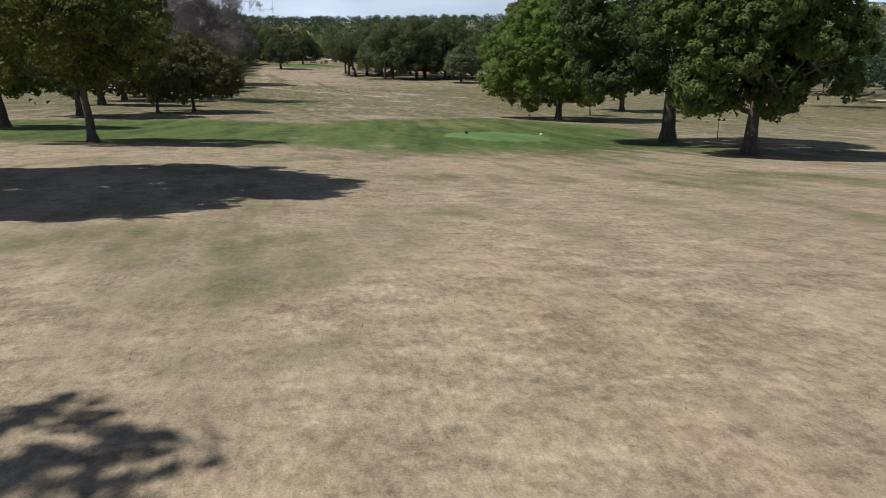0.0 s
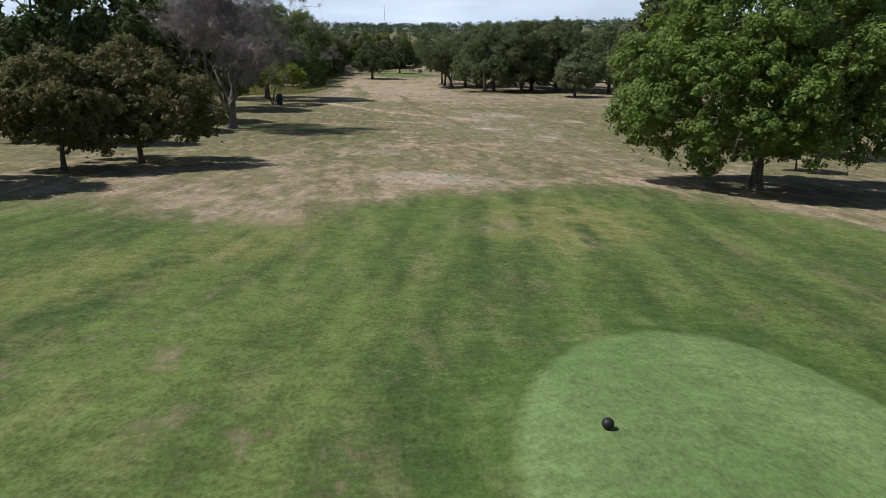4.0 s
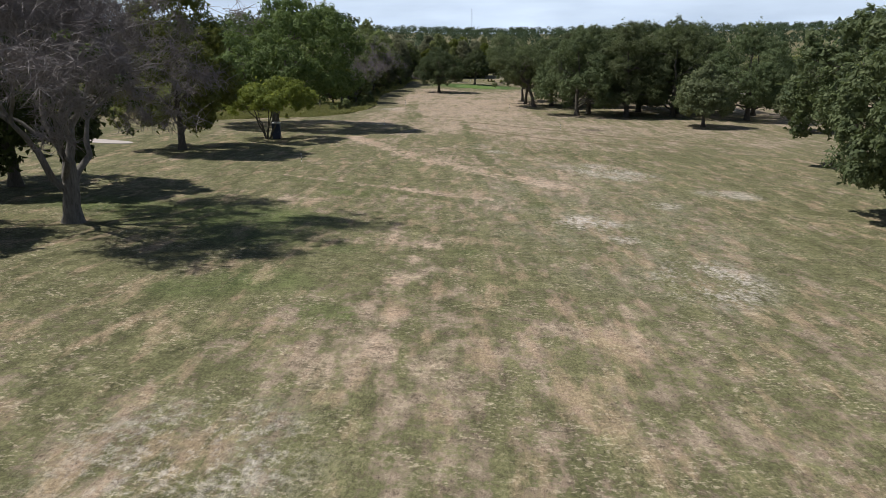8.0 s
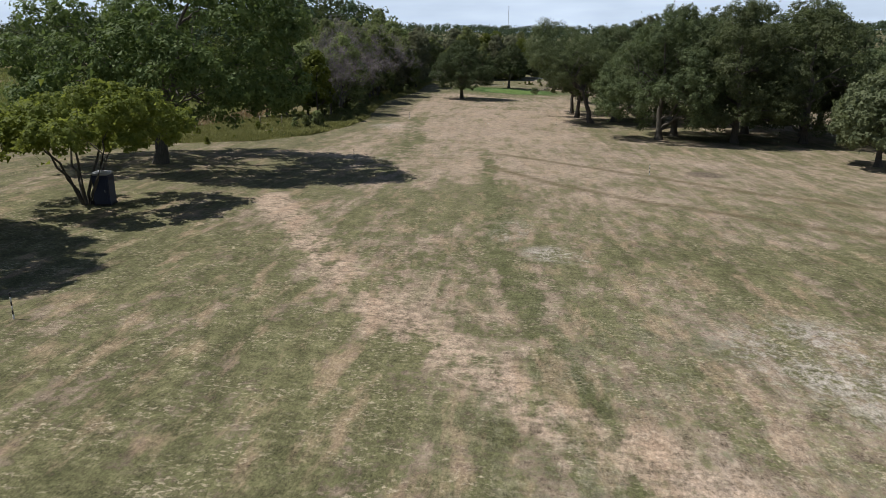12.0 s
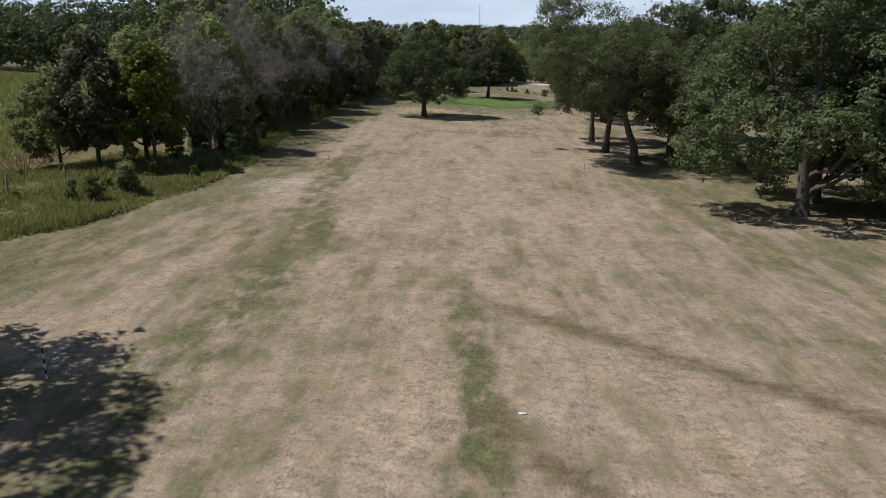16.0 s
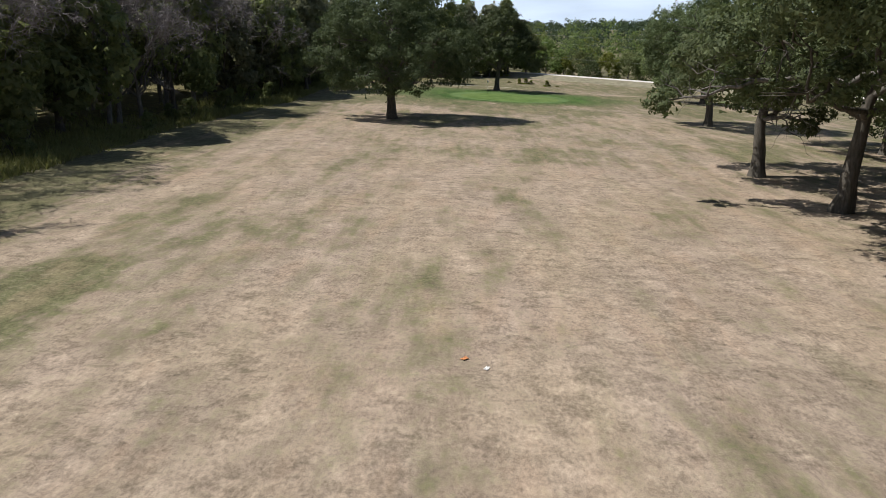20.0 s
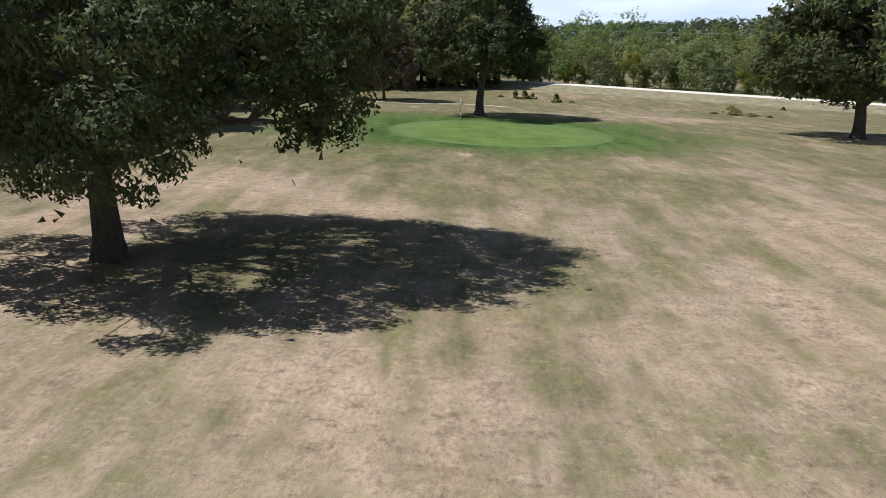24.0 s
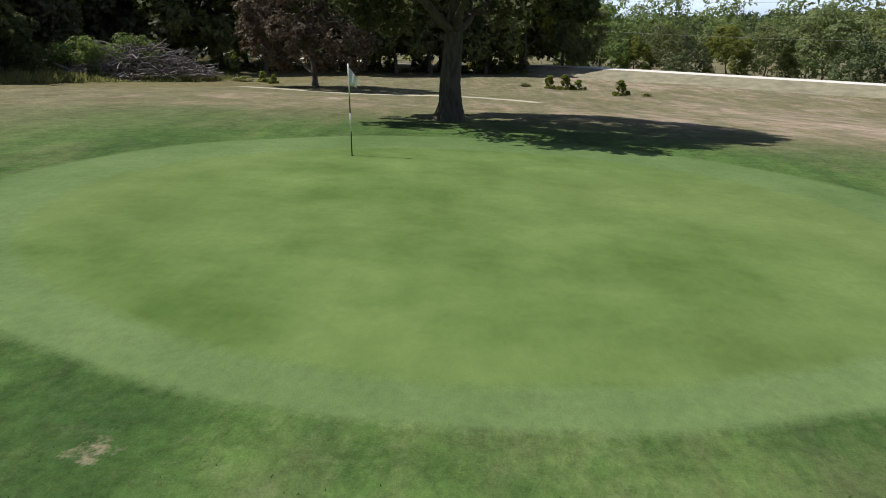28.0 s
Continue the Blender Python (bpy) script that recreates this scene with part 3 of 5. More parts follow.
PINK_SPOTS = [(7.7, 150, 4, 4, 0.9), (-21, 131, 3.5, 4.5, 0.9), (-13.5, 111, 3.5, 3.5, 0.8), (-18, 130, 4, 1.6, 1.0), (-17.2, 126.5, 1.6, 1.6, 0.9), (-16, 121.5, 1.8, 2.4, 0.9), (-15.5, 117, 2, 1.6, 0.8), (-31.2, 141.8, 2.2, 2.4, 0.8), (-13, 122.8, 1.6, 1.4, 0.7), (-9.9, 127.3, 1.6, 1.4, 0.6), (-5.9, 121.6, 1.4, 1.6, 0.7), (-18.6, 138.4, 2.2, 2, 0.6), (-13.8, 146, 4, 3, 0.5), (-29, 171, 3.5, 4, 0.7), (-55, 158, 4, 3, 0.9), (8.1, 184.5, 5, 3, 0.9), (-4.8, 118, 1.2, 6, 0.7), (7.5, 90, 4, 3, 0.9), (-44, 178, 6, 9, 0.3), (1, 17, 2.5, 2, 0.5), (-27, 172, 4, 5, 0.5), (-68.7, 347.4, 0.9, 0.4, 1.0), (-67.9, 347.1, 0.5, 0.3, 1.1), (-64.3, 343.9, 0.4, 0.28, 0.95), (-63.0, 344.8, 0.5, 0.3, 0.95), (-62.4, 345.05, 0.4, 0.25, 1.2), (-64.3, 345.9, 0.5, 0.4, 1.2), (-65.2, 346.2, 0.6, 0.3, 1.1), (-63.7, 345.8, 0.3, 0.25, 1.2), (-59.7, 346.9, 0.25, 0.2, 1.3), (-60, 342.5, 2.6, 0.8, 0.7), (-63.4, 341.2, 1.3, 1.2, 0.7), (-56.8, 343.8, 2.2, 0.9, 0.7), (-61.2, 341.1, 1.5, 0.6, 0.7), (-49.5, 381, 9, 5, 0.5), (-81, 380, 6, 3, 0.5), (-73, 344, 3, 1.5, 0.5)]
PALE_SPOTS = [(-10, 171.5, 5, 5.5, 1), (-8.3, 142, 3.2, 4, 1.2), (-5.7, 137.4, 1.6, 2, 1), (-0.9, 128, 3.6, 6, 1.2), (3.5, 159.8, 4, 3, 0.7), (-2.9, 151.8, 2, 2, 0.9), (-6.5, 168, 5, 5, 1), (-22.8, 183, 2.2, 2.2, 1), (-7.5, 87, 6, 4, 0.7), (-21, 182.3, 0.7, 0.5, 1.6), (-26.5, 188, 1.6, 4, 0.7), (-16, 104, 4, 4, 0.8), (-51, 216, 4, 2, 0.9), (-61, 251, 4, 5, 0.8)]


YELLOW_SPOTS = [(1.4, 72.5, 5.2, 8.5, 1.0), (-11, 65, 2.6, 6.5, 0.8), (-8, 37, 4, 3, 0.5), (-13.5, 58, 3, 5, 0.6)]


def blobs(x, y, spots):
    out = np.zeros_like(x)
    for bx, by, rx, ry, k in spots:
        out = np.maximum(out, k * (1 - step(0.45, 1.1, np.hypot((x - bx) / rx, (y - by) / ry))))
    return out


def make_ground():
    xs, ys = spread(-104, 56, 0.66, -3800, 3800), spread(-12, 440, 0.66, -900, 4600)
    xs = np.unique(np.concatenate([xs[(xs < -74) | (xs > -54)], np.arange(-74, -53.9, 0.25)]))
    ys = np.unique(np.concatenate([ys[(ys < 340) | (ys > 364)], np.arange(340, 364.1, 0.25)]))
    X, Y = np.meshgrid(xs, ys)
    x, y = X.ravel(), Y.ravel()
    z = ground_z(x, y)
    i, j = np.meshgrid(np.arange(len(ys) - 1), np.arange(len(xs) - 1), indexing="ij")
    n = len(xs)
    f = np.stack([i * n + j, i * n + j + 1, (i + 1) * n + j + 1, (i + 1) * n + j], -1).reshape(-1, 4)
    me = mesh_from("ground", np.stack([x, y, z], 1), f, None, True)
    u = x - axis_x(y)
    first = 1 - step(40, 75, y)
    wave = 0.1 * np.sin(x * 0.3) * np.sin(y * 0.2)
    lush1 = np.maximum(1 - step(0.8, 1.15, np.hypot((x - 3.2) / 15, (y - 58.5) / 26.5) + wave), 1 - step(0.7, 1.15, np.hypot((x + 17) / 21, (y - 52) / 19.5) + wave))
    lush2 = 1 - step(0.72, 1.2, np.hypot((x + 65.5) / 17, (y - 356) / 14.5) + 0.1 * np.sin(x * 0.5) * np.sin(y * 0.4))
    beyond = y - (433 - 0.33 * (x + 75))
    meadow = step(5, 8, beyond) * (1 - step(18, 26, beyond)) * step(-72, -60, x)
    near = 1 - step(1.12, 1.6, oval(x, y, GREEN))
    lush = np.maximum(np.maximum(lush1, (0.72 + 0.28 * near) * lush2), np.maximum(0.75 * meadow, blobs(x, y, LUSH_SPOTS)))
    base = np.interp(y, [-20, 30, 85, 105, 120, 185, 215, 300, 330, 372, 390], [0.16, 0.2, 0.5, 0.66, 0.74, 0.66, 0.29, 0.22, 0.36, 0.46, 0.55])
    rough = step(14, 24, np.abs(u + 1)) * np.interp(y, [60, 100, 200, 260, 330], [0.0, 0.22, 0.2, 0.3, 0.15])
    edge = (1 - step(3, 9, np.abs(u + np.interp(y, [200, 245, 300, 330], [31, 21, 26, 24])))) * step(205, 235, y) * (1 - step(325, 345, y)) * 0.35
    inside = np.interp(y, [195, 205, 215, 222, 233, 245, 262, 280, 299, 326, 350], [-90, -80, -74.4, -68, -65.3, -66, -69.5, -76, -81.5, -84, -90])
    field = step(0, 1.5, inside - x) * step(195, 205, y) * (1 - step(470, 500, y))
    base = base + rough + edge + 0.16 * step(4, 12, -u) * step(85, 105, y) * (1 - step(165, 195, y)) + 0.26 * (1 - step(1.4, 3.4, oval(x, y, GREEN))) + 0.3 * step(-70, -84, x) * step(325, 345, y) + np.maximum(blobs(x, y, GREEN_SPOTS), blobs(x, y, SHADE_SPOTS))
    ring = 1 - step(1.0, 1.9, oval(x, y, TEE))
    yellow = blobs(x, y, YELLOW_SPOTS)
    track = np.zeros_like(x)
    for t in TRACKS:
        track = np.maximum(track, line_mask(x, y, t, 0.85))
    dark = 1 - step(0.75, 1.05, np.hypot((x + 13.4) / 2.2, (y - 222.4) / 2.2))
    line = line_mask(x, y, GREEN_LINE, 1.0) * np.interp(y, [130, 180, 200, 222, 234], [0.5, 0.75, 1, 0.7, 0])
    line = np.maximum(line, line_mask(x, y, [(-38, 152.0), (-33.5, 150.9), (-26, 149.0), (-19, 147.2)], 1.1))
    line = np.maximum(line, 0.5 * line_mask(x, y, [(-62, 268), (-57, 250), (-51, 236), (-47.8, 219.5), (-44, 207)], 1.9))
    pink = np.maximum(1.5 * line_mask(x, y, PINK_PATH, 2.1), blobs(x, y, PINK_SPOTS))
    pink = np.maximum(pink, 1.3 * line_mask(x, y, [(-42, 154.3), (-34, 152.8), (-24, 150.3), (-17, 149)], 1.0))
    pale = np.maximum((1 - step(0.5, 1.0, np.hypot((u - 9) / 13, (y - 150) / 34))) * 0.2, blobs(x, y, PALE_SPOTS))
    trail = line_mask(x, y, [(-90, 388.5), (-82, 389.3), (-76, 392), (-71.6, 391), (-69.6, 389.8)], 0.9) * 0.8
    far = np.maximum(step(445, 520, y), step(110, 180, np.abs(u)))
    for key, vals in (("zone", (lush, np.maximum(lush2, 0.75 * ring), base, field)), ("mark", (track, np.maximum(pink, 0), pale, dark)), ("slope", (first, yellow, first, first)), ("extra", (line, far, trail, np.interp(y, [10, 22, 32, 50, 80, 95, 180, 215, 285, 310, 340, 380], [0.2, 0.4, 0.5, 0.65, 0.8, 1, 1, 0.46, 0.38, 0.42, 0.34, 0.4])))):
        a = me.attributes.new(key, "FLOAT_COLOR", "POINT")
        a.data.foreach_set("color", np.stack(vals, 1).astype(np.float32).ravel())
    me.materials.append(grass_material())
    return tagged(new("ground", me), "dry tan and green mown grass over gently sloping land", "ground", kind="structure")


def grass_material():
    m, n, l, b = material("mown_grass", 0.95, 0.1)
    co = n.new("ShaderNodeTexCoord").outputs["Object"]

    def attr(name):
        a = n.new("ShaderNodeAttribute")
        a.attribute_name = name
        s = n.new("ShaderNodeSeparateColor")
        l.new(a.outputs["Color"], s.inputs[0])
        return s.outputs[0], s.outputs[1], s.outputs[2], a.outputs["Alpha"]

    lush, rich, base, field = attr("zone")
    track, pink, pale, dark = attr("mark")
    line, far, trail, coarse = attr("extra")
    first, yellow = attr("slope")[:2]

    def turned(deg, sx, sy, shift=0.0):
        mp = n.new("ShaderNodeMapping")
        mp.vector_type = "TEXTURE"
        mp.inputs["Location"].default_value = (shift, shift * 0.7, 0)
        mp.inputs["Rotation"].default_value = (0, 0, radians(deg))
        mp.inputs["Scale"].default_value = (sx, sy, 1)
        l.new(co, mp.inputs["Vector"])
        return mp.outputs["Vector"]

    def even(scale, detail, vec, rough=0.6, lo=0.32, hi=0.68):
        return span(n, l, noise_node(n, l, scale, detail, vec, rough), lo, hi)

    big = even(0.05, 2, co)
    patch = even(0.3, 4, turned(12, 1, 2.0), 0.62)
    tuft = even(1.3, 5, turned(10, 1, 1.7), 0.68)
    speck = even(3.0, 6, turned(8, 1.0, 1.25), 0.76, 0.34, 0.66)
    fleck = calc(n, l, "MULTIPLY", span(n, l, noise_node(n, l, 5.5, 4, turned(10, 1.45, 1.0), 0.72), 0.53, 0.62), span(n, l, noise_node(n, l, 0.5, 3, turned(0, 1, 1, 31)), 0.4, 0.62))
    mott = even(0.95, 5, turned(14, 1, 1.9, 17), 0.64, 0.39, 0.61)
    clod = even(2.2, 4, turned(6, 1.3, 1, 43), 0.66, 0.37, 0.63)
    warm = span(n, l, noise_node(n, l, 0.75, 4, turned(13, 1, 3.5, 71), 0.66), 0.53, 0.65)
    cool = span(n, l, noise_node(n, l, 0.6, 4, turned(13, 1, 4.0, 97), 0.62), 0.55, 0.68)
    dash = calc(n, l, "MULTIPLY", span(n, l, noise_node(n, l, 2.6, 4, turned(14, 2.0, 1.0, 53), 0.66), 0.56, 0.65), span(n, l, noise_node(n, l, 0.22, 3, turned(0, 1, 1, 11)), 0.38, 0.62))
    thin = even(1.5, 4, turned(14, 1, 12, 5), 0.6)
    stripe = even(0.62, 2, turned(4, 1, 20), 0.5, 0.38, 0.62)
    mild = calc(n, l, "ADD", 0.06, calc(n, l, "MULTIPLY", coarse, 0.94))
    fine = even(11, 4, turned(12, 1, 1.7), 0.7)
    grain = even(48, 2, co, 0.7)
    streak = even(0.7, 4, turned(15, 1, 7))
    cross = even(0.65, 4, turned(8, 3.2, 1.0), 0.66)

    ragged = span(n, l, calc(n, l, "ADD", calc(n, l, "MULTIPLY", clod, 0.5), calc(n, l, "MULTIPLY", speck, 0.5)), 0.25, 0.7)
    pink = calc(n, l, "MULTIPLY", pink, calc(n, l, "ADD", 0.12, calc(n, l, "MULTIPLY", ragged, 0.88)))
    line = calc(n, l, "MULTIPLY", line, span(n, l, mott, 0.0, 0.8, 0.35, 1.15))

    def add(*terms):
        out = None
        for v, k in terms:
            t = calc(n, l, "MULTIPLY", calc(n, l, "SUBTRACT", v, 0.5), k)
            out = t if out is None else calc(n, l, "ADD", out, t)
        return out

    def blend(a, ka, c, kc):
        return calc(n, l, "ADD", calc(n, l, "MULTIPLY", a, ka), calc(n, l, "MULTIPLY", c, kc))

    lane = even(0.42, 3, turned(13, 1, 5.5), 0.55)
    wild = add((big, 0.4), (patch, 0.5), (tuft, 0.3), (streak, 0.4), (lane, 0.4), (fine, 0.15), (mott, 0.16), (thin, 0.3))
    crisp = calc(n, l, "MULTIPLY", add((mott, 0.4), (clod, 0.45), (speck, 0.45), (fine, 0.2)), mild)
    wild = calc(n, l, "ADD", calc(n, l, "MULTIPLY", wild, calc(n, l, "ADD", 0.5, calc(n, l, "MULTIPLY", coarse, 0.5))), crisp)
    g = calc(n, l, "ADD", base, wild)
    g = calc(n, l, "ADD", g, calc(n, l, "MULTIPLY", lush, 0.68))
    g = calc(n, l, "ADD", g, calc(n, l, "MULTIPLY", line, 0.75))
    g = calc(n, l, "SUBTRACT", g, calc(n, l, "MULTIPLY", pink, 0.5))
    g = calc(n, l, "ADD", g, calc(n, l, "MULTIPLY", far, 0.2))
    g = calc(n, l, "SUBTRACT", g, calc(n, l, "MULTIPLY", yellow, calc(n, l, "MULTIPLY", mott, 0.4)))
    fac = span(n, l, g, 0.22, 0.66)
    straw = blend(tuft, 0.45, speck, 0.55)
    dry = mix_colour(n, l, span(n, l, straw, 0.2, 0.85), (0.18, 0.142, 0.1), (0.45, 0.36, 0.27))
    lump = even(0.5, 5, turned(14, 1, 1.7, 23), 0.6, 0.37, 0.63)
    tone = even(0.26, 3, turned(16, 1, 2.6, 61), 0.55, 0.36, 0.64)
    soft = mix_colour(n, l, blend(lump, 0.5, blend(blend(thin, 0.3, clod, 0.7), 0.6, mott, 0.4), 0.5), (0.205, 0.163, 0.123), (0.475, 0.375, 0.307))
    soft = mix_colour(n, l, calc(n, l, "MULTIPLY", tone, 0.45), soft, (0.4, 0.315, 0.205))
    dry = mix_colour(n, l, mild, soft, dry)
    dry = mix_colour(n, l, calc(n, l, "MULTIPLY", first, 0.5), dry, mix_colour(n, l, blend(blend(fine, 0.4, clod, 0.6), 0.6, streak, 0.4), (0.22, 0.178, 0.108), (0.45, 0.372, 0.248)))
    dry = mix_colour(n, l, calc(n, l, "MULTIPLY", span(n, l, patch, 0.45, 0.95), 0.5), dry, (0.37, 0.28, 0.21))
    dry = mix_colour(n, l, calc(n, l, "MULTIPLY", pink, 0.4), dry, (0.45, 0.335, 0.25))
    green = mix_colour(n, l, blend(streak, 0.45, straw, 0.55), (0.05, 0.056, 0.025), (0.2, 0.19, 0.098))
    green = mix_colour(n, l, mild, mix_colour(n, l, blend(lump, 0.5, straw, 0.5), (0.098, 0.096, 0.05), (0.22, 0.2, 0.118)), green)
    deep = mix_colour(n, l, blend(stripe, 0.55, blend(straw, 0.5, mott, 0.5), 0.45), (0.028, 0.06, 0.016), (0.115, 0.165, 0.045))
    deep = mix_colour(n, l, calc(n, l, "MULTIPLY", yellow, span(n, l, blend(mott, 0.6, stripe, 0.4), 0.15, 0.7)), deep, (0.165, 0.175, 0.06))
    deep = mix_colour(n, l, rich, deep, mix_colour(n, l, blend(streak, 0.5, straw, 0.5), (0.016, 0.054, 0.01), (0.084, 0.158, 0.036)))
    green = mix_colour(n, l, calc(n, l, "MULTIPLY", lush, 0.9), green, deep)
    col = mix_colour(n, l, fac, dry, green)
    plainer = span(n, l, lush, 0.0, 1.0, 1.0, 0.3)
    col = mix_colour(n, l, calc(n, l, "MULTIPLY", calc(n, l, "MULTIPLY", cool, plainer), blend(coarse, 0.42, 0.1, 1.0)), col, (0.14, 0.142, 0.072))
    col = mix_colour(n, l, calc(n, l, "MULTIPLY", calc(n, l, "MULTIPLY", warm, plainer), blend(coarse, 0.34, 0.16, 1.0)), col, (0.4, 0.285, 0.2))
    col = mix_colour(n, l, calc(n, l, "MULTIPLY", calc(n, l, "MULTIPLY", dash, plainer), 0.62), col, (0.15, 0.128, 0.085))
    col = mix_colour(n, l, calc(n, l, "MULTIPLY", calc(n, l, "MULTIPLY", fleck, calc(n, l, "MAXIMUM", coarse, pale)), span(n, l, lush, 0.0, 1.0, 0.55, 0.12)), col, (0.52, 0.44, 0.325))
    crop = mix_colour(n, l, straw, (0.09, 0.08, 0.035), (0.21, 0.185, 0.095))
    col = mix_colour(n, l, calc(n, l, "MULTIPLY", field, 0.95), col, crop)
    col = mix_colour(n, l, calc(n, l, "MULTIPLY", line, 0.42), col, (0.08, 0.096, 0.038))
    # pale thin turf
    p = calc(n, l, "MULTIPLY", pale, span(n, l, blend(patch, 0.45, speck, 0.55), 0.42, 0.72))
    col = mix_colour(n, l, calc(n, l, "MULTIPLY", p, 0.8), col, (0.49, 0.44, 0.39))
    col = mix_colour(n, l, calc(n, l, "MULTIPLY", trail, 0.85), col, (0.62, 0.57, 0.46))
    # closely mown tee and green, with crisp rims
    def rim(o, grow):
        mp = n.new("ShaderNodeMapping")
        mp.vector_type = "TEXTURE"
        mp.inputs["Location"].default_value = (o[0], o[1], 0)
        mp.inputs["Scale"].default_value = (o[2] + grow, o[3] + grow, 1e6)
        l.new(co, mp.inputs["Vector"])
        ln = n.new("ShaderNodeVectorMath")
        ln.operation = "LENGTH"
        l.new(mp.outputs["Vector"], ln.inputs[0])
        return calc(n, l, "ADD", ln.outputs["Value"], calc(n, l, "MULTIPLY", calc(n, l, "SUBTRACT", patch, 0.5), 0.035))

    tee = span(n, l, rim(TEE, 0), 1.03, 0.95)
    mown = span(n, l, rim((GREEN[0] + 0.2, GREEN[1] - 0.75, GREEN[2] - 1.45, GREEN[3] - 1.5), 0.0), 1.005, 0.97)
    collar = span(n, l, rim(GREEN, 0.0), 1.01, 0.985)
    col = mix_colour(n, l, calc(n, l, "MULTIPLY", collar, 0.9), col, mix_colour(n, l, patch, (0.09, 0.148, 0.048), (0.147, 0.214, 0.082)))
    putt = mix_colour(n, l, blend(even(0.55, 4, co, 0.6), 0.7, streak, 0.3), (0.068, 0.121, 0.027), (0.152, 0.222, 0.068))
    putt = mix_colour(n, l, calc(n, l, "MULTIPLY", span(n, l, big, 0.4, 0.9), 0.5), putt, (0.146, 0.187, 0.066))
    col = mix_colour(n, l, calc(n, l, "MULTIPLY", mown, 0.95), col, putt)
    col = mix_colour(n, l, calc(n, l, "MULTIPLY", tee, 0.9), col, mix_colour(n, l, blend(patch, 0.55, streak, 0.45), (0.1, 0.165, 0.058), (0.165, 0.24, 0.1)))
    broken = span(n, l, blend(tuft, 0.6, cross, 0.4), 0.0, 0.6)
    col = mix_colour(n, l, calc(n, l, "MULTIPLY", calc(n, l, "MULTIPLY", track, 0.95), broken), col, (0.13, 0.105, 0.06))
    col = mix_colour(n, l, calc(n, l, "MULTIPLY", dark, span(n, l, tuft, 0.0, 0.6, 0.6, 1.0)), col, mix_colour(n, l, speck, (0.09, 0.068, 0.05), (0.2, 0.165, 0.13)))
    # blades
    rough = calc(n, l, "SUBTRACT", 1.0, calc(n, l, "MAXIMUM", calc(n, l, "MULTIPLY", mown, 0.8), calc(n, l, "MAXIMUM", calc(n, l, "MULTIPLY", collar, 0.65), calc(n, l, "MULTIPLY", rich, 0.25))))
    blade = add((fine, 0.85), (grain, 0.55), (clod, 0.4), (tuft, 0.2))
    hsv = n.new("ShaderNodeHueSaturation")
    l.new(calc(n, l, "ADD", 1.0, calc(n, l, "MULTIPLY", calc(n, l, "MULTIPLY", blade, rough), calc(n, l, "ADD", 0.5, calc(n, l, "MULTIPLY", coarse, 0.5)))), hsv.inputs["Value"])
    l.new(col, hsv.inputs["Color"])
    l.new(hsv.outputs["Color"], b.inputs["Base Color"])
    hgt = calc(n, l, "MULTIPLY", add((fine, 0.6), (grain, 0.3), (tuft, 0.6)), rough)
    relief(n, l, b, hgt, 0.25, 0.04)
    return m


make_ground()

# ---- gravel road beyond the green ----
def make_road():
    a, b = np.array([-170.0, 464.0]), np.array([260.0, 322.5])
    d = (b - a) / np.linalg.norm(b - a)
    s = np.array([-d[1], d[0]])
    rows = []
    for t in np.linspace(0, 1, 160):
        p = a + (b - a) * t
        top = np.interp(p[0], [-170, -75, 20, 100, 260], [1.9, 1.25, -4.45, -6.0, -6.0])
        for off, dz in ((-7.0, -1.2), (-2.6, 0.0), (-1.2, 0.07), (1.2, 0.07), (2.6, 0.0), (7.0, -1.2)):
            q = p + s * off
            rows.append((q[0], q[1], max(top, gz(*p) + 0.12) + dz if abs(off) < 3 else min(gz(*q) - 0.15, top - 0.3)))
    v = np.array(rows)
    i, j = np.meshgrid(np.arange(159), np.arange(5), indexing="ij")
    f = np.stack([i * 6 + j, (i + 1) * 6 + j, (i + 1) * 6 + j + 1, i * 6 + j + 1], -1)
    m, n, l, bs = material("white_gravel", 0.95, 0.2)
    co = n.new("ShaderNodeTexCoord").outputs["Object"]
    c = mix_colour(n, l, noise_node(n, l, 2.5, 6, co), (0.5, 0.47, 0.42), (0.82, 0.79, 0.73))
    l.new(c, bs.inputs["Base Color"])
    relief(n, l, bs, noise_node(n, l, 20, 4, co), 0.6, 0.03)
    road = tagged(new("road", mesh_from("road", v, f[:, 1:4].reshape(-1, 4), m)), "pale crushed-gravel road running straight behind the green", "road", kind="structure")
    bank = plain("bank_grass", (0.235, 0.215, 0.145), 0.95, grain=0.9, vary=0.6)
    part("verge", mesh_from("verge", v, f[:, [0, 4]].reshape(-1, 4), bank), road)


make_road()

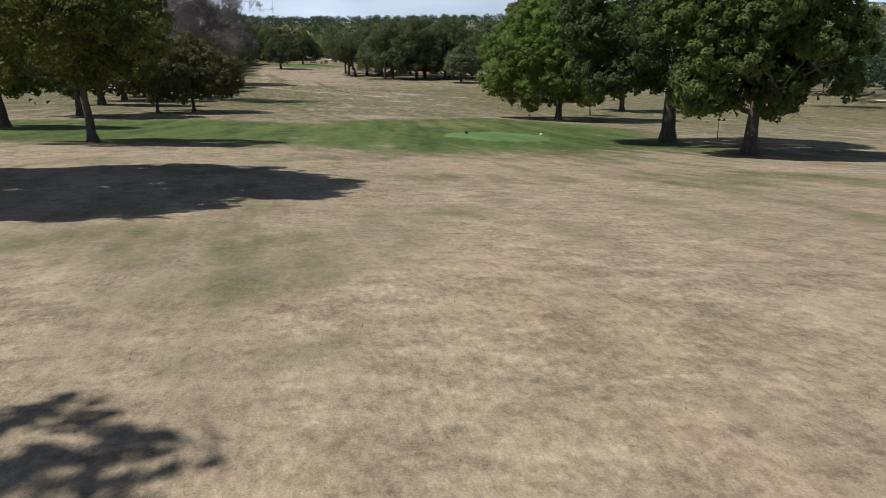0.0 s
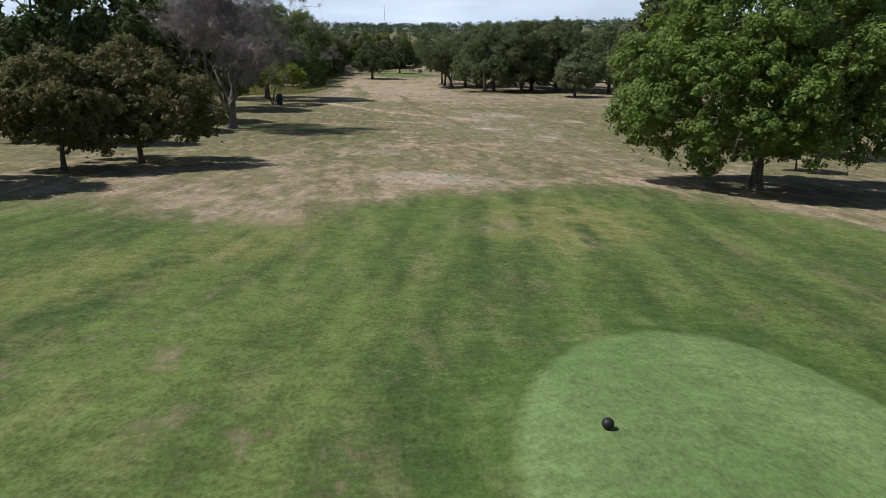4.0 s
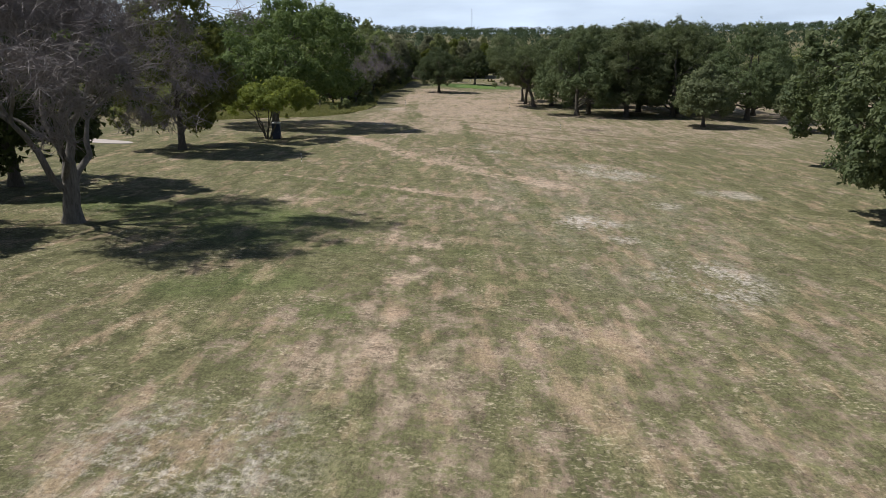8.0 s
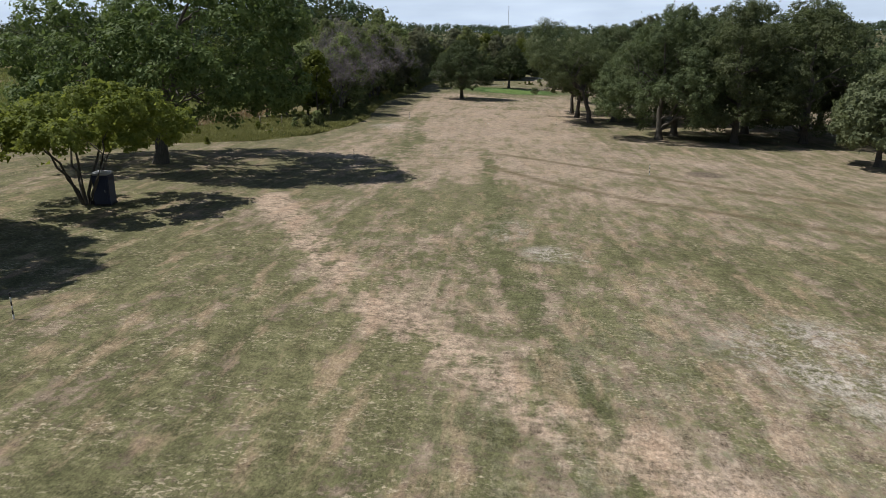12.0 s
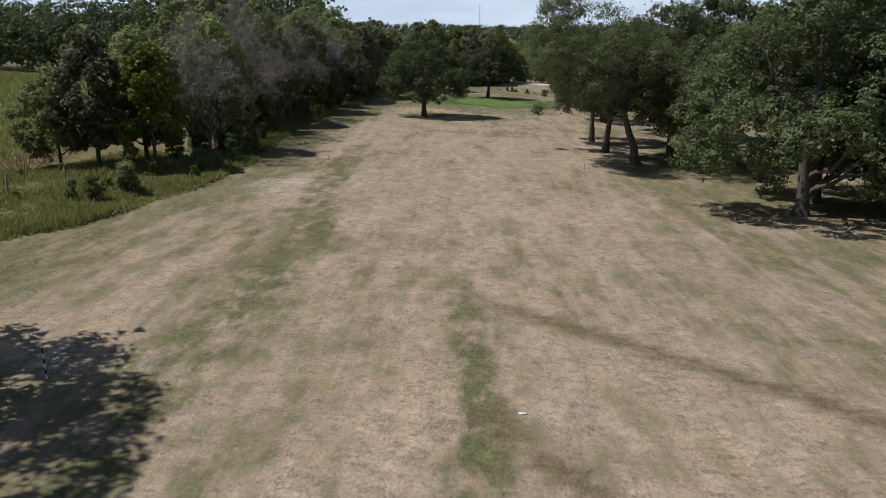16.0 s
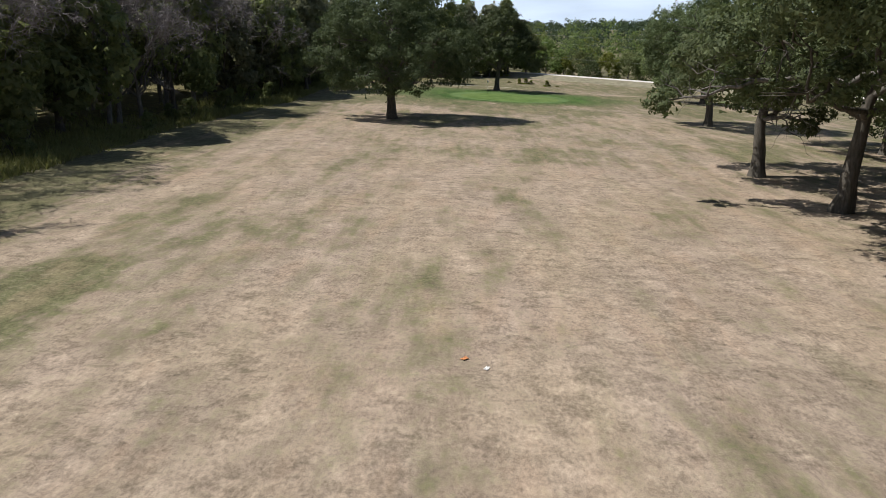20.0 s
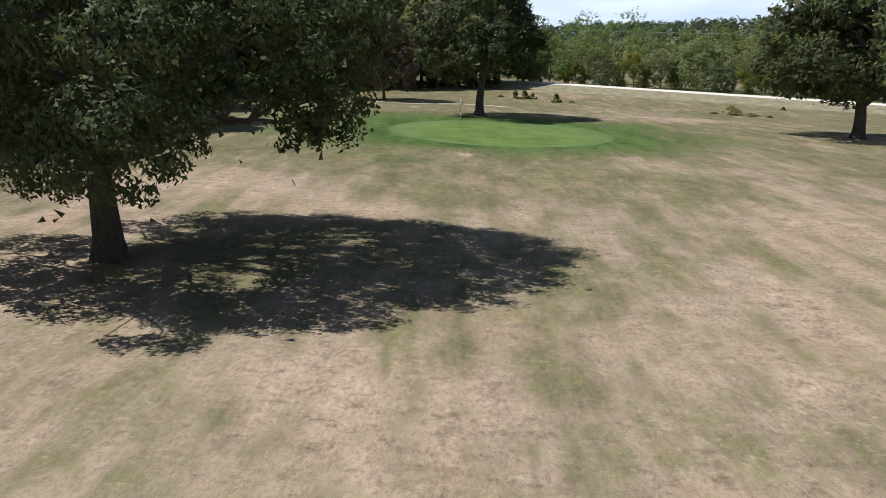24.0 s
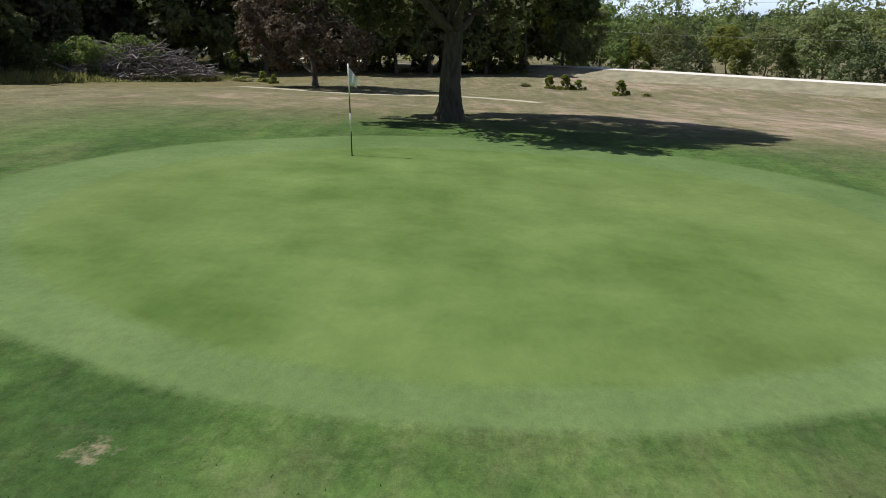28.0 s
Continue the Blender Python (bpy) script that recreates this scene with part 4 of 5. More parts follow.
# ---- trees along the hole ----
OAKS = [tree("oak_tree", 11 + k, 20, 18.5, cl, 0.48, MAT_OAK, leaves=38000, leaf=0.24, clumps=66, clump_r=0.115, limbs=8, shape=sh, droop=0.3,
             label="tall bur oak with a dark dense crown in the grove", group="oaks of the grove")
        for k, (cl, sh) in enumerate(((1.5, "broad"), (2.4, "broad"), (4.6, "round"), (4.0, "tall"), (6.2, "broad")))]
OAK_SPOTS = [(-19.3, 255.4, 0, 0.96), (-17.2, 262, 4, 1.0), (-8.5, 257.5, 1, 1.03), (1.6, 262.5, 0, 1.08), (17.2, 261, 1, 1.08), (-6.0, 273, 2, 1.08),
             (3.0, 274, 3, 1.08), (20.5, 277, 0, 1.02), (-28.4, 283, 2, 0.92), (-23.6, 287, 4, 0.98), 
             (-12, 286, 3, 1.1), (8, 290, 1, 1.1), (-24, 300, 2, 0.9), (-39, 326.8, 2, 0.72), (-27.5, 311, 0, 0.85),
             (-10, 305, 0, 0.95)]
for k, (x, y, v, s) in enumerate(OAK_SPOTS):
    first = OAKS[v]
    if first.matrix_basis.translation.length == 0:
        stand(first, x, y, 40 * k, s)
    else:
        stand_copy(first, x, y, 47 * k, (s * (0.95 + 0.1 * (k % 3) / 2), s, s * (0.97 + 0.04 * (k % 2))))

stand(tree("oak_tree", 36, 16.5, 14.5, 4.6, 0.38, MAT_OAK, leaves=26000, leaf=0.18, clumps=44, limbs=12, shape="broad", droop=0.2, lean=(2.6, -1.6), gaps=0.25,
           boughs=((6.4, -8.4, -0.6, 5.1), (5.4, 4.5, -4.0, 8.5)), label="rugged leaning oak with a thinning crown and long bare limb"), -36, 287.5, 0)
stand(tree("oak_tree", 38, 18.5, 18.5, 5.8, 0.42, MAT_OAK, leaves=50000, leaf=0.16, clumps=64, limbs=10, shape="broad", droop=0.0, lean=(-8.0, -2.4), gaps=0.16,
           boughs=((7.4, -5.0, -2.5, 8.2),), label="tall oak with a bare limb reaching over the fairway"), -31.9, 276.5, 0)
stand(tree("oak_tree", 37, 14.5, 12, 3.6, 0.37, MAT_OAK, leaves=26000, leaf=0.18, clumps=46, limbs=8, shape="broad", droop=0.4, gaps=0.1,
           boughs=((3.4, 2.0, -1.6, 3.4),), label="stout oak with leafy sprouts low on its flared trunk"), -38.4, 297.2, 0)
pale_oak = tree("oak_tree", 31, 12.5, 12.5, 2.2, 0.34, MAT_OAK_PALE, leaves=10800, leaf=0.38, limbs=7, shape="broad", droop=0.3,
                label="smaller grey-green oak at the front of the grove")
stand(pale_oak, 6.6, 239.7)
stand_copy(pale_oak, 25, 240, 120, (0.95, 0.95, 1.0))

stand(tree("oak_tree", 41, 14.6, 16.6, 2.7, 0.42, MAT_LONE, leaves=80000, leaf=0.15, clumps=86, clump_r=0.1, limbs=12, shape="broad", droop=0.3, lean=(-0.5, 2.6), gaps=0.12,
           label="lone spreading oak with low-hanging dark branches on dry grass"), -68.6, 316.5, 0, (1, 0.72, 1))
stand(tree("oak_tree", 42, 13.6, 12.8, 3.2, 0.38, MAT_LONE, leaves=24000, leaf=0.24, clumps=60, clump_r=0.11, limbs=9, shape="broad", droop=0.15, lean=(0.9, 0),
           label="dark oak with a stout leaning trunk behind the putting green"), -68.5, 367.6, 0)
stand(tree("oak_tree", 43, 15, 15.6, 2.5, 0.44, MAT_LONE, leaves=22000, leaf=0.3, limbs=8, shape="broad", droop=0.3,
           label="solitary dark oak in dry grass near the road"), -36.9, 363.5, 60)
stand(tree("browned_tree", 44, 11, 9.8, 1.2, 0.2, MAT_RED, leaves=17000, leaf=0.22, limbs=7, shape="round",
           label="small round tree with browned reddish leaves by the woods"), -87, 393, 0)

stand(tree("ash_tree", 51, 10.5, 9.4, 2.7, 0.2, MAT_OLIVE, leaves=26000, leaf=0.165, limbs=8, shape="round", lean=(-0.8, 0.2), gaps=0.2,
           label="slim leaning tree with thin yellow-green leaves"), -17.3, 35.7, 0)
stand(tree("maple_tree", 52, 13.6, 11.5, 2.6, 0.28, MAT_OAK, leaves=14400, leaf=0.34, limbs=7, shape="round",
           label="round dark green shade tree with a straight trunk"), -35.9, 72.1, 0)
stand(tree("spruce_tree", 53, 19, 11, 1.5, 0.45, MAT_DARK, leaves=13200, leaf=0.4, limbs=9, shape="tall", droop=0.8,
           label="tall dark tree with a browned flared base"), -47.2, 101.4, 0)
stand(tree("crab_apple_tree", 54, 8.3, 7.6, 1.9, 0.17, MAT_RUST, leaves=18000, leaf=0.19, limbs=6, shape="round",
           label="small round crab apple with rusty thinning leaves"), -32.1, 82.3, 0)
stand(tree("crab_apple_tree", 55, 9.2, 13.2, 1.5, 0.2, MAT_RUST, leaves=34000, leaf=0.2, clumps=76, clump_r=0.1, limbs=9, shape="broad", droop=0.4,
           label="wide rounded crab apple with dull rusty-green leaves"), -30.1, 88.4, 0)
stand(tree("maple_tree", 56, 11, 9, 2.2, 0.3, MAT_YELLOW, leaves=19000, leaf=0.21, limbs=7, shape="round",
           label="olive-green shade tree at the edge of the rough"), -30.3, 50.1, 0)
near_maple = stand(tree("maple_tree", 61, 15.8, 16.6, 1.3, 0.36, MAT_MAPLE, leaves=84000, leaf=0.21, clumps=84, clump_r=0.11, limbs=10, shape="round", droop=0.3, gaps=0.02,
           label="broad bright green maple with branches hanging near the ground"), 14.2, 87.8, 0)
stand(tree("sapling", 62, 4.6, 4.0, 1.2, 0.08, MAT_LIME, leaves=3000, leaf=0.24, limbs=5, shape="round",
           label="young bright green sapling beneath larger trees"), 20.5, 100, 0)
stand(tree("maple_tree", 63, 18, 14, 2.4, 0.36, MAT_DARK, leaves=14400, leaf=0.38, limbs=8, shape="round", droop=0.3,
           label="tall dark green tree with a dense crown"), 28.7, 115.6, 0)
stand(tree("elm_tree", 64, 18, 15, 2.7, 0.42, MAT_DARK, leaves=80000, leaf=0.19, clumps=84, clump_r=0.11, limbs=9, shape="round", droop=0.5,
           label="old dark tree with a thick trunk beside the tee"), 15.2, 48.3, 0)
stand(tree("maple_tree", 65, 12.0, 10, 2.3, 0.32, MAT_ELM, leaves=90000, leaf=0.17, limbs=9, shape="round", droop=0.3,
           label="bright green maple forking low above the dry grass"), 15.9, 36.9, 0)
stand(tree("linden_tree", 66, 20.5, 16, 2.4, 0.34, MAT_OAK, leaves=30000, leaf=0.33, clumps=80, clump_r=0.11, limbs=9, shape="tall", droop=0.4,
           label="tall full green tree with a pale trunk base"), 16.9, 152.6, 0)
stand(tree("linden_tree", 67, 19, 16, 2.8, 0.36, MAT_OAK, leaves=15600, leaf=0.4, limbs=8, shape="round", droop=0.4,
           label="dark green rounded tree at the edge of the fairway"), 19.3, 183.8, 0)
# the dark leaves are an addition that thickens this bare tree's shadow
stand(bare_tree("dead_tree", 71, 17.5, 17.5, 3, 0.5, twigs=6, spray=8, twig_r=0.019, leafy=1500, leaf_mat=MAT_DARK,
                label="leafless grey tree with fine dead twigs"), -40.5, 127.2, 0, (1.1, 1.1, 1.0))
dark_big = stand(tree("maple_tree", 72, 18, 16, 2.0, 0.45, MAT_DARK, leaves=24000, leaf=0.4, limbs=8, shape="round", droop=0.4,
           label="massive dark green tree shading the rough"), -55.5, 137.5, 0)
stand_copy(dark_big, -51, 117.5, 100, (0.85, 0.85, 0.95))
stand(tree("maple_tree", 73, 19.8, 17.5, 2.0, 0.4, MAT_OLIVE, leaves=38000, leaf=0.3, clumps=80, clump_r=0.11, limbs=9, shape="tall", droop=0.2,
           label="large rounded olive-green tree with a low crown"), -59.1, 165.9, 0)
stand(tree("mulberry_tree", 74, 8.6, 13.6, 3.9, 0.15, MAT_LIME, leaves=16000, leaf=0.24, clumps=46, clump_r=0.11, limbs=9, shape="broad", droop=0.2, lean=(2.2, 0.4), stems=7, gaps=0.22,
           label="low lime-green tree with many thin stems"), -56.3, 182.0, 0)
stand(tree("cottonwood_tree", 75, 21.5, 27.0, 3.6, 0.55, MAT_GREY_GREEN, leaves=40000, leaf=0.34, clumps=100, clump_r=0.095, limbs=12, shape="round", droop=0.45, gaps=0.18, lean=(2.6, 4.5),
           label="huge spreading green tree with low sweeping boughs"), -65.4, 201, 0)
stand(tree("elm_tree", 76, 17.5, 11.5, 6.0, 0.35, MAT_MAPLE, leaves=30000, leaf=0.32, limbs=8, shape="round",
           label="tall high-crowned tree casting shade on the dry slope"), -16.4, 15.8, 0)
stand(tree("elm_tree", 77, 14, 10.6, 3.8, 0.28, MAT_MAPLE, leaves=22000, leaf=0.26, clumps=80, clump_r=0.12, gaps=0.04, limbs=7, shape="round",
           label="shade tree near the top of the slope"), -11.3, -1.9, 0)

# ---- woods on the side of the fairway and behind the green ----
WOOD = [tree("woodland_tree", 101 + k, 13, w, cl, 0.2, mt, leaves=int(lv * 1.9), leaf=0.4, limbs=4, limb_sides=4, shape=sh, droop=0.3,
             label=lb, group="trees of the woods")
        for k, (w, cl, mt, lv, sh, lb) in enumerate((
            (9, 1.6, MAT_WOOD, 2700, "round", "leafy woodland tree at the edge of the woods"),
            (8, 1.2, MAT_GREY_WOOD, 2700, "tall", "dull woodland tree at the edge of the woods"),
            (9.5, 1.0, MAT_WOOD, 2900, "broad", "spreading woodland tree in the woods"),
            (7, 2.0, MAT_YELLOW, 2200, "tall", "yellow-green woodland tree in the woods")))]
BELT = [tree("woodland_tree", 121 + k, 10, w, 0.4, 0.16, mt, leaves=4400, leaf=0.31, clumps=24, clump_r=0.165, gaps=0.0, limbs=4, limb_sides=4, shape=sh, droop=0.0,
             label="bushy rounded light green tree behind the gravel road", group="trees behind the road")
        for k, (mt, sh, w, cl) in enumerate(((MAT_BELT, "round", 9.5, 60), (MAT_LIME, "round", 8.5, 50), (MAT_WOOD, "round", 10, 64), (MAT_OAK, "round", 9, 55)))]
THIN = bare_tree("dead_tree", 131, 12, 10, 1.5, 0.2, twigs=4, label="bare grey-purple tree in the woods")
placed = set()


def plant(kind, x, y, turn, s, sink=0.0):
    if id(kind) in placed:
        return stand_copy(kind, x, y, turn, s, sink)
    placed.add(id(kind))
    return stand(kind, x, y, turn, s, sink)


rng = np.random.default_rng(5)
WOOD_LINE = [(-73, 250), (-77, 262), (-83.5, 280), (-89, 298), (-91, 322), (-92.5, 348), (-104, 372), (-116, 400), (-98, 414), (-80, 424), (-72, 436)]
seg = np.array(WOOD_LINE, float)
cum = np.concatenate([[0], np.cumsum(np.hypot(*np.diff(seg, axis=0).T))])
for row in range(3):
    for t in np.arange(13, cum[-1], 5.2 + row):
        x, y = (np.interp(t + rng.uniform(-1, 1), cum, seg[:, k]) for k in (0, 1))
        x, y = x - row * 6 + rng.uniform(-1.5, 1.5), y + (row * 5 if y > 395 else 0) + rng.uniform(-1.5, 1.5)
        k = rng.integers(0, 10)
        if row and y < 262 + row * 16:
            continue
        s = rng.uniform(0.88, 1.3) * (1 + 0.12 * row)
        if row < 2 and k >= 6 and y < 345:
            plant(THIN, x, y, rng.uniform(0, 360), s)
        else:
            plant(WOOD[[0, 1, 2, 0, 1, 2, 1, 3, 2, 0][k]], x, y, rng.uniform(0, 360), (s, s, s * rng.uniform(0.9, 1.15)))
for kind, x, y, s in ((1, -80.5, 252, 1.0), (3, -75.4, 253.5, 0.9), (0, -83.5, 250.5, 0.72), (0, -79.5, 257.5, 1.0)):
    plant(WOOD[kind], x, y, 50 * x, (s, s, s))
for x, y, s in ((-75.5, 262.5, 0.9), (-78, 268, 1.0), (-82.5, 277, 0.95), (-80.5, 271, 1.15), (-85, 284, 1.1), (-88, 292.5, 1.2), (-88.5, 303, 1.1), (-91, 313, 1.25), (-90.5, 329, 1.1)):
    plant(THIN, x, y, 37 * y, s)
DIAGONAL = [(246, -79), (262, -83), (285, -93), (300, -104), (350, -135), (380, -165), (420, -260), (455, -340), (470, -420)]


def canopy(name, seed, spots, per, leaf, mat, label):
    """Many trees too deep in the woods to be told apart."""
    r = np.random.default_rng(seed)
    cs, rad, mid = [], [], []
    for x, y, h, w in spots:
        z = gz(x, y)
        for j in range(7):
            a, t = j * 2.4 + r.uniform(0, 1), (0.86, 0.72, 0.66, 0.6, 0.5, 0.42, 0.32)[j] + r.normal() * 0.04
            k = (0.05 if j == 0 else r.uniform(0.55, 0.95)) * w * 0.36
            cs.append((x + math.cos(a) * k, y + math.sin(a) * k, z + h * t))
            rad.append(w * r.uniform(0.19, 0.29))
            mid.append((x, y, z + h * 0.4))
    v, f = lobed_leaves(r, cs, rad, np.array(mid), per * len(spots), leaf, 0.04)
    tagged(new(name, mesh_from(name, v, f, mat)), label, "woods", kind="stuff")


spots = []
while len(spots) < 230:
    t = rng.uniform(0.0, 1)
    x, y = (np.interp(t * cum[-1], cum, seg[:, i]) for i in (0, 1))
    x, y = x - rng.uniform(16, 110), y + rng.uniform(-2, 50)
    if x > np.interp(y, *zip(*DIAGONAL)):
        spots.append((x, y, rng.uniform(13, 18), rng.uniform(8, 12)))
for k, mt in enumerate((MAT_WOOD, MAT_OAK, MAT_BELT)):
    canopy("inner_woods", 61 + 10 * k, spots[k::3], 900, 0.5, mt, "depth of the leafy woods beside the fairway")
spots = []
for k in range(420):
    x = rng.uniform(-420, -125)
    y = np.interp(-x, [-b for a, b in DIAGONAL], [a for a, b in DIAGONAL]) + 4 + 75 * rng.uniform() ** 1.6
    spots.append((x, y, rng.uniform(21, 31), rng.uniform(10, 15)))
for k in range(160):
    spots.append((-240 - rng.uniform(0, 130), rng.uniform(60, 400), rng.uniform(12, 18), rng.uniform(9, 13)))
for k, mt in enumerate((MAT_FIELD_WOOD, MAT_FIELD_WOOD, MAT_FAR, MAT_OAK)):
    canopy("field_woods", 62 + 10 * k, spots[k::4], 330, 1.0, mt, "dark woods behind the corn field")
# belt behind the road
for k in range(64):
    x = -76 + k * 4.4 + rng.uniform(-2, 2)
    depth = rng.uniform(0, 9)
    y = 433 - 0.33 * (x + 75) + 16 + depth
    s = rng.choice([0.4, 0.55, 0.7, 0.85, 1.05]) * rng.uniform(0.9, 1.15)
    plant(BELT[rng.integers(0, 4)], x, y, rng.uniform(0, 360), (s * 1.15, s * 1.15, s * 1.1), 1.7 * s)
spots = []
for k in range(240):
    x = rng.uniform(-90, 260)
    depth = rng.uniform(14, 85)
    spots.append((x, 433 - 0.33 * (x + 75) + 14 + depth, rng.uniform(7, 14) + depth * 0.05, rng.uniform(7.5, 12.5)))
for k, mt in enumerate((MAT_BELT, MAT_OAK, MAT_LIME, MAT_WOOD, MAT_BELT)):
    canopy("belt_woods", 63 + 10 * k, spots[k::5], 900, 0.46, mt, "leafy woods behind the gravel road")
spots = [(78 + rng.uniform(0, 70), 40 + rng.uniform(0, 1) * 220, rng.uniform(12, 17), rng.uniform(9, 12)) for k in range(110)]
canopy("side_woods", 64, spots, 300, 1.0, MAT_FAR, "woods along the far side of the course")


def far_woods():
    """Wooded hills out to the skyline."""
    r = np.random.default_rng(8)
    cs, rad = [], []
    mid = []
    for k in range(2600):
        ang = r.uniform(-62, 52)
        d = 300 + 1300 * r.uniform() ** 0.8
        x, y = -20 + d * math.sin(radians(ang)), 230 + d * math.cos(radians(ang))
        if y < 520 and -130 < x < 230:
            continue
        z = gz(x, y)
        s = r.uniform(4, 7)
        for j in range(3):
            cs.append((x + r.normal() * s * 0.5, y + r.normal() * s * 0.5, z + s * (0.7 + 0.55 * j)))
            rad.append(s * (0.9 - 0.15 * j))
            mid.append((x, y, z + s * 0.4))
    v, f = lobed_leaves(r, cs, rad, np.array(mid), 190000, 2.0, 0.03)
    tagged(new("far_woods", mesh_from("far_woods", v, f, MAT_FAR)), "distant wooded hills along the skyline", "woods", kind="stuff")


far_woods()


# ---- weeds, field and fence beside the fairway ----
def blades(r, x, y, h, lean=0.35, width=0.05, count=5):
    """Upright narrow leaves in small bunches."""
    n = len(x)
    x, y, h = np.repeat(x, count), np.repeat(y, count), np.repeat(h, count) * r.uniform(0.6, 1.1, n * count)
    z = ground_z(x, y)
    b = np.stack([x + r.normal(size=len(x)) * 0.12, y + r.normal(size=len(x)) * 0.12, z - 0.03], 1)
    d = np.stack([r.normal(size=len(x)) * lean, r.normal(size=len(x)) * lean, np.ones(len(x))], 1)
    d /= np.linalg.norm(d, axis=1, keepdims=True)
    s = np.cross(d, r.normal(size=(len(x), 3)))
    s /= np.linalg.norm(s, axis=1, keepdims=True)
    hh, wd = h[:, None], width * r.uniform(0.6, 1.4, len(x))[:, None]
    bend = s[:, [1, 0, 2]] * hh * 0.12
    v = np.stack([b - s * wd * 0.4, b + s * wd * 0.4, b + d * hh * 0.6 + s * wd + bend, b + d * hh + bend * 2.2], 1)
    return v.reshape(-1, 3), np.arange(4 * len(x)).reshape(-1, 4)


def edge_x(y, line):
    p = sorted((b, a) for a, b in line if b <= 401)
    return np.interp(y, [q[0] for q in p], [q[1] for q in p])


def make_weeds():
    r = np.random.default_rng(12)
    y = np.concatenate([r.uniform(206, 398, 14000), r.uniform(206, 262, 14000)])
    near = edge_x(y, WOOD_EDGE)
    x = near - np.abs(r.normal(size=len(y))) * 4.0 - r.uniform(0, 0.8, len(y))
    x[14000:] = near[14000:] - r.uniform(0, 1, 14000) * np.interp(y[14000:], [206, 225, 245, 262], [14, 20, 19, 14])
    h = r.uniform(0.3, 0.95, len(y)) * (0.7 + 0.5 * np.sin(x * 0.5) * np.sin(y * 0.37))
    v, f = blades(r, x, y, h, 0.5, 0.06, 6)
    tagged(new("tall_weeds", mesh_from("tall_weeds", v, f, MAT_WEED)), "tall green and yellow weeds along the fairway edge", "weeds", kind="stuff")


def make_corn():
    r = np.random.default_rng(13)
    rows = []
    for k, off in enumerate(np.arange(4.5, 260, 1.7)):
        y = np.arange(200, 460, 1.0) + r.uniform(-0.2, 0.2)
        x = np.interp(y, [195, 217, 232, 246, 262, 285, 345], [-96, -86, -80, -79, -86, -92, -100]) - off
        rows.append(np.stack([x, y], 1))
    p = np.concatenate(rows)
    p = p[(p[:, 0] < np.interp(p[:, 1], *zip(*DIAGONAL)) + 1) & (p[:, 0] > -330) & (r.uniform(size=len(p)) < np.interp(p[:, 0], [-330, -160, -110], [0.45, 0.6, 0.95]))]
    rim = np.interp(p[:, 1], [195, 217, 232, 246, 262, 285, 345], [-96, -86, -80, -79, -86, -92, -100]) - p[:, 0] < 9.5
    v, f = blades(r, p[rim, 0], p[rim, 1], r.uniform(1.1, 1.8, rim.sum()), 0.5, 0.09, 7)
    tagged(new("corn_edge", mesh_from("corn_edge", v, f, MAT_DRY_CORN)), "dry reddish-brown outer rows of the corn field", "corn", kind="stuff")
    p = p[~rim]
    v, f = blades(r, p[:, 0], p[:, 1], r.uniform(1.4, 2.0, len(p)), 0.6, 0.16, 5)
    tagged(new("corn_field", mesh_from("corn_field", v, f, MAT_CORN)), "field of yellowing corn behind the weeds", "corn", kind="stuff")


make_weeds()
make_corn()

WHITE = plain("white_paint", (0.75, 0.75, 0.72), 0.5, grain=30, vary=0.06)
BLACK = plain("black_paint", (0.02, 0.02, 0.022), 0.5, grain=30)
POST_WOOD = plain("weathered_wood", (0.2, 0.17, 0.14), 0.9, grain=12)


def rod(z0, z1, r0, r1, sides=10, x=0, y=0):
    v, f = tube(np.array([[x, y, z0], [x, y, (z0 + z1) / 2], [x, y, z1]]), [r0, (r0 + r1) / 2, r1], sides)
    k = len(v)
    bm = bmesh.new()
    vs = [bm.verts.new(q) for q in v]
    for q in f:
        bm.faces.new([vs[i] for i in q])
    bm.faces.new(vs[:sides][::-1])
    bm.faces.new(vs[k - sides:])
    bmesh.ops.recalc_face_normals(bm, faces=bm.faces[:])
    return bm


def flagstick():
    root = tagged(new("flagstick"), "black and white banded golf flagstick with a limp flag", "flagstick")
    for k, (z0, z1) in enumerate(((-0.1, 0.58), (0.581, 1.0), (1.001, 1.4), (1.401, 2.14))):
        part("band", bm_mesh("band", rod(z0, z1, 0.015, 0.015), BLACK if k % 2 == 0 else WHITE, True), root, "black band" if k % 2 == 0 else "white band")
    r = np.random.default_rng(3)
    n, mrows = 9, 7
    v = []
    for i in range(n):
        for j in range(mrows):
            s, t = i / (n - 1), j / (mrows - 1)
            v.append((0.016 + 0.2 * s * (1 - 0.25 * t), 0.05 * math.sin(s * 7 + t * 2) * s, 2.08 - 0.38 * t - 0.26 * s * (0.4 + 0.6 * (1 - t)) - 0.02))
    f = [(i * mrows + j, i * mrows + j + 1, (i + 1) * mrows + j + 1, (i + 1) * mrows + j) for i in range(n - 1) for j in range(mrows - 1)]
    cloth = part("flag", mesh_from("flag", v, f, leaf_material("flag_cloth", (0.74, 0.74, 0.73), (0.84, 0.84, 0.83), (0.95, 0.95, 0.93), 0.0), True), root, "limp white cloth flag")
    sol = cloth.modifiers.new("thick", "SOLIDIFY")
    sol.thickness = 0.004
    part("cup", bm_mesh("cup", rod(-0.1, 0.004, 0.054, 0.054, 20), BLACK, True), root, "dark hole cup")
    return root


stand(flagstick(), -68.1, 358.3, 12)


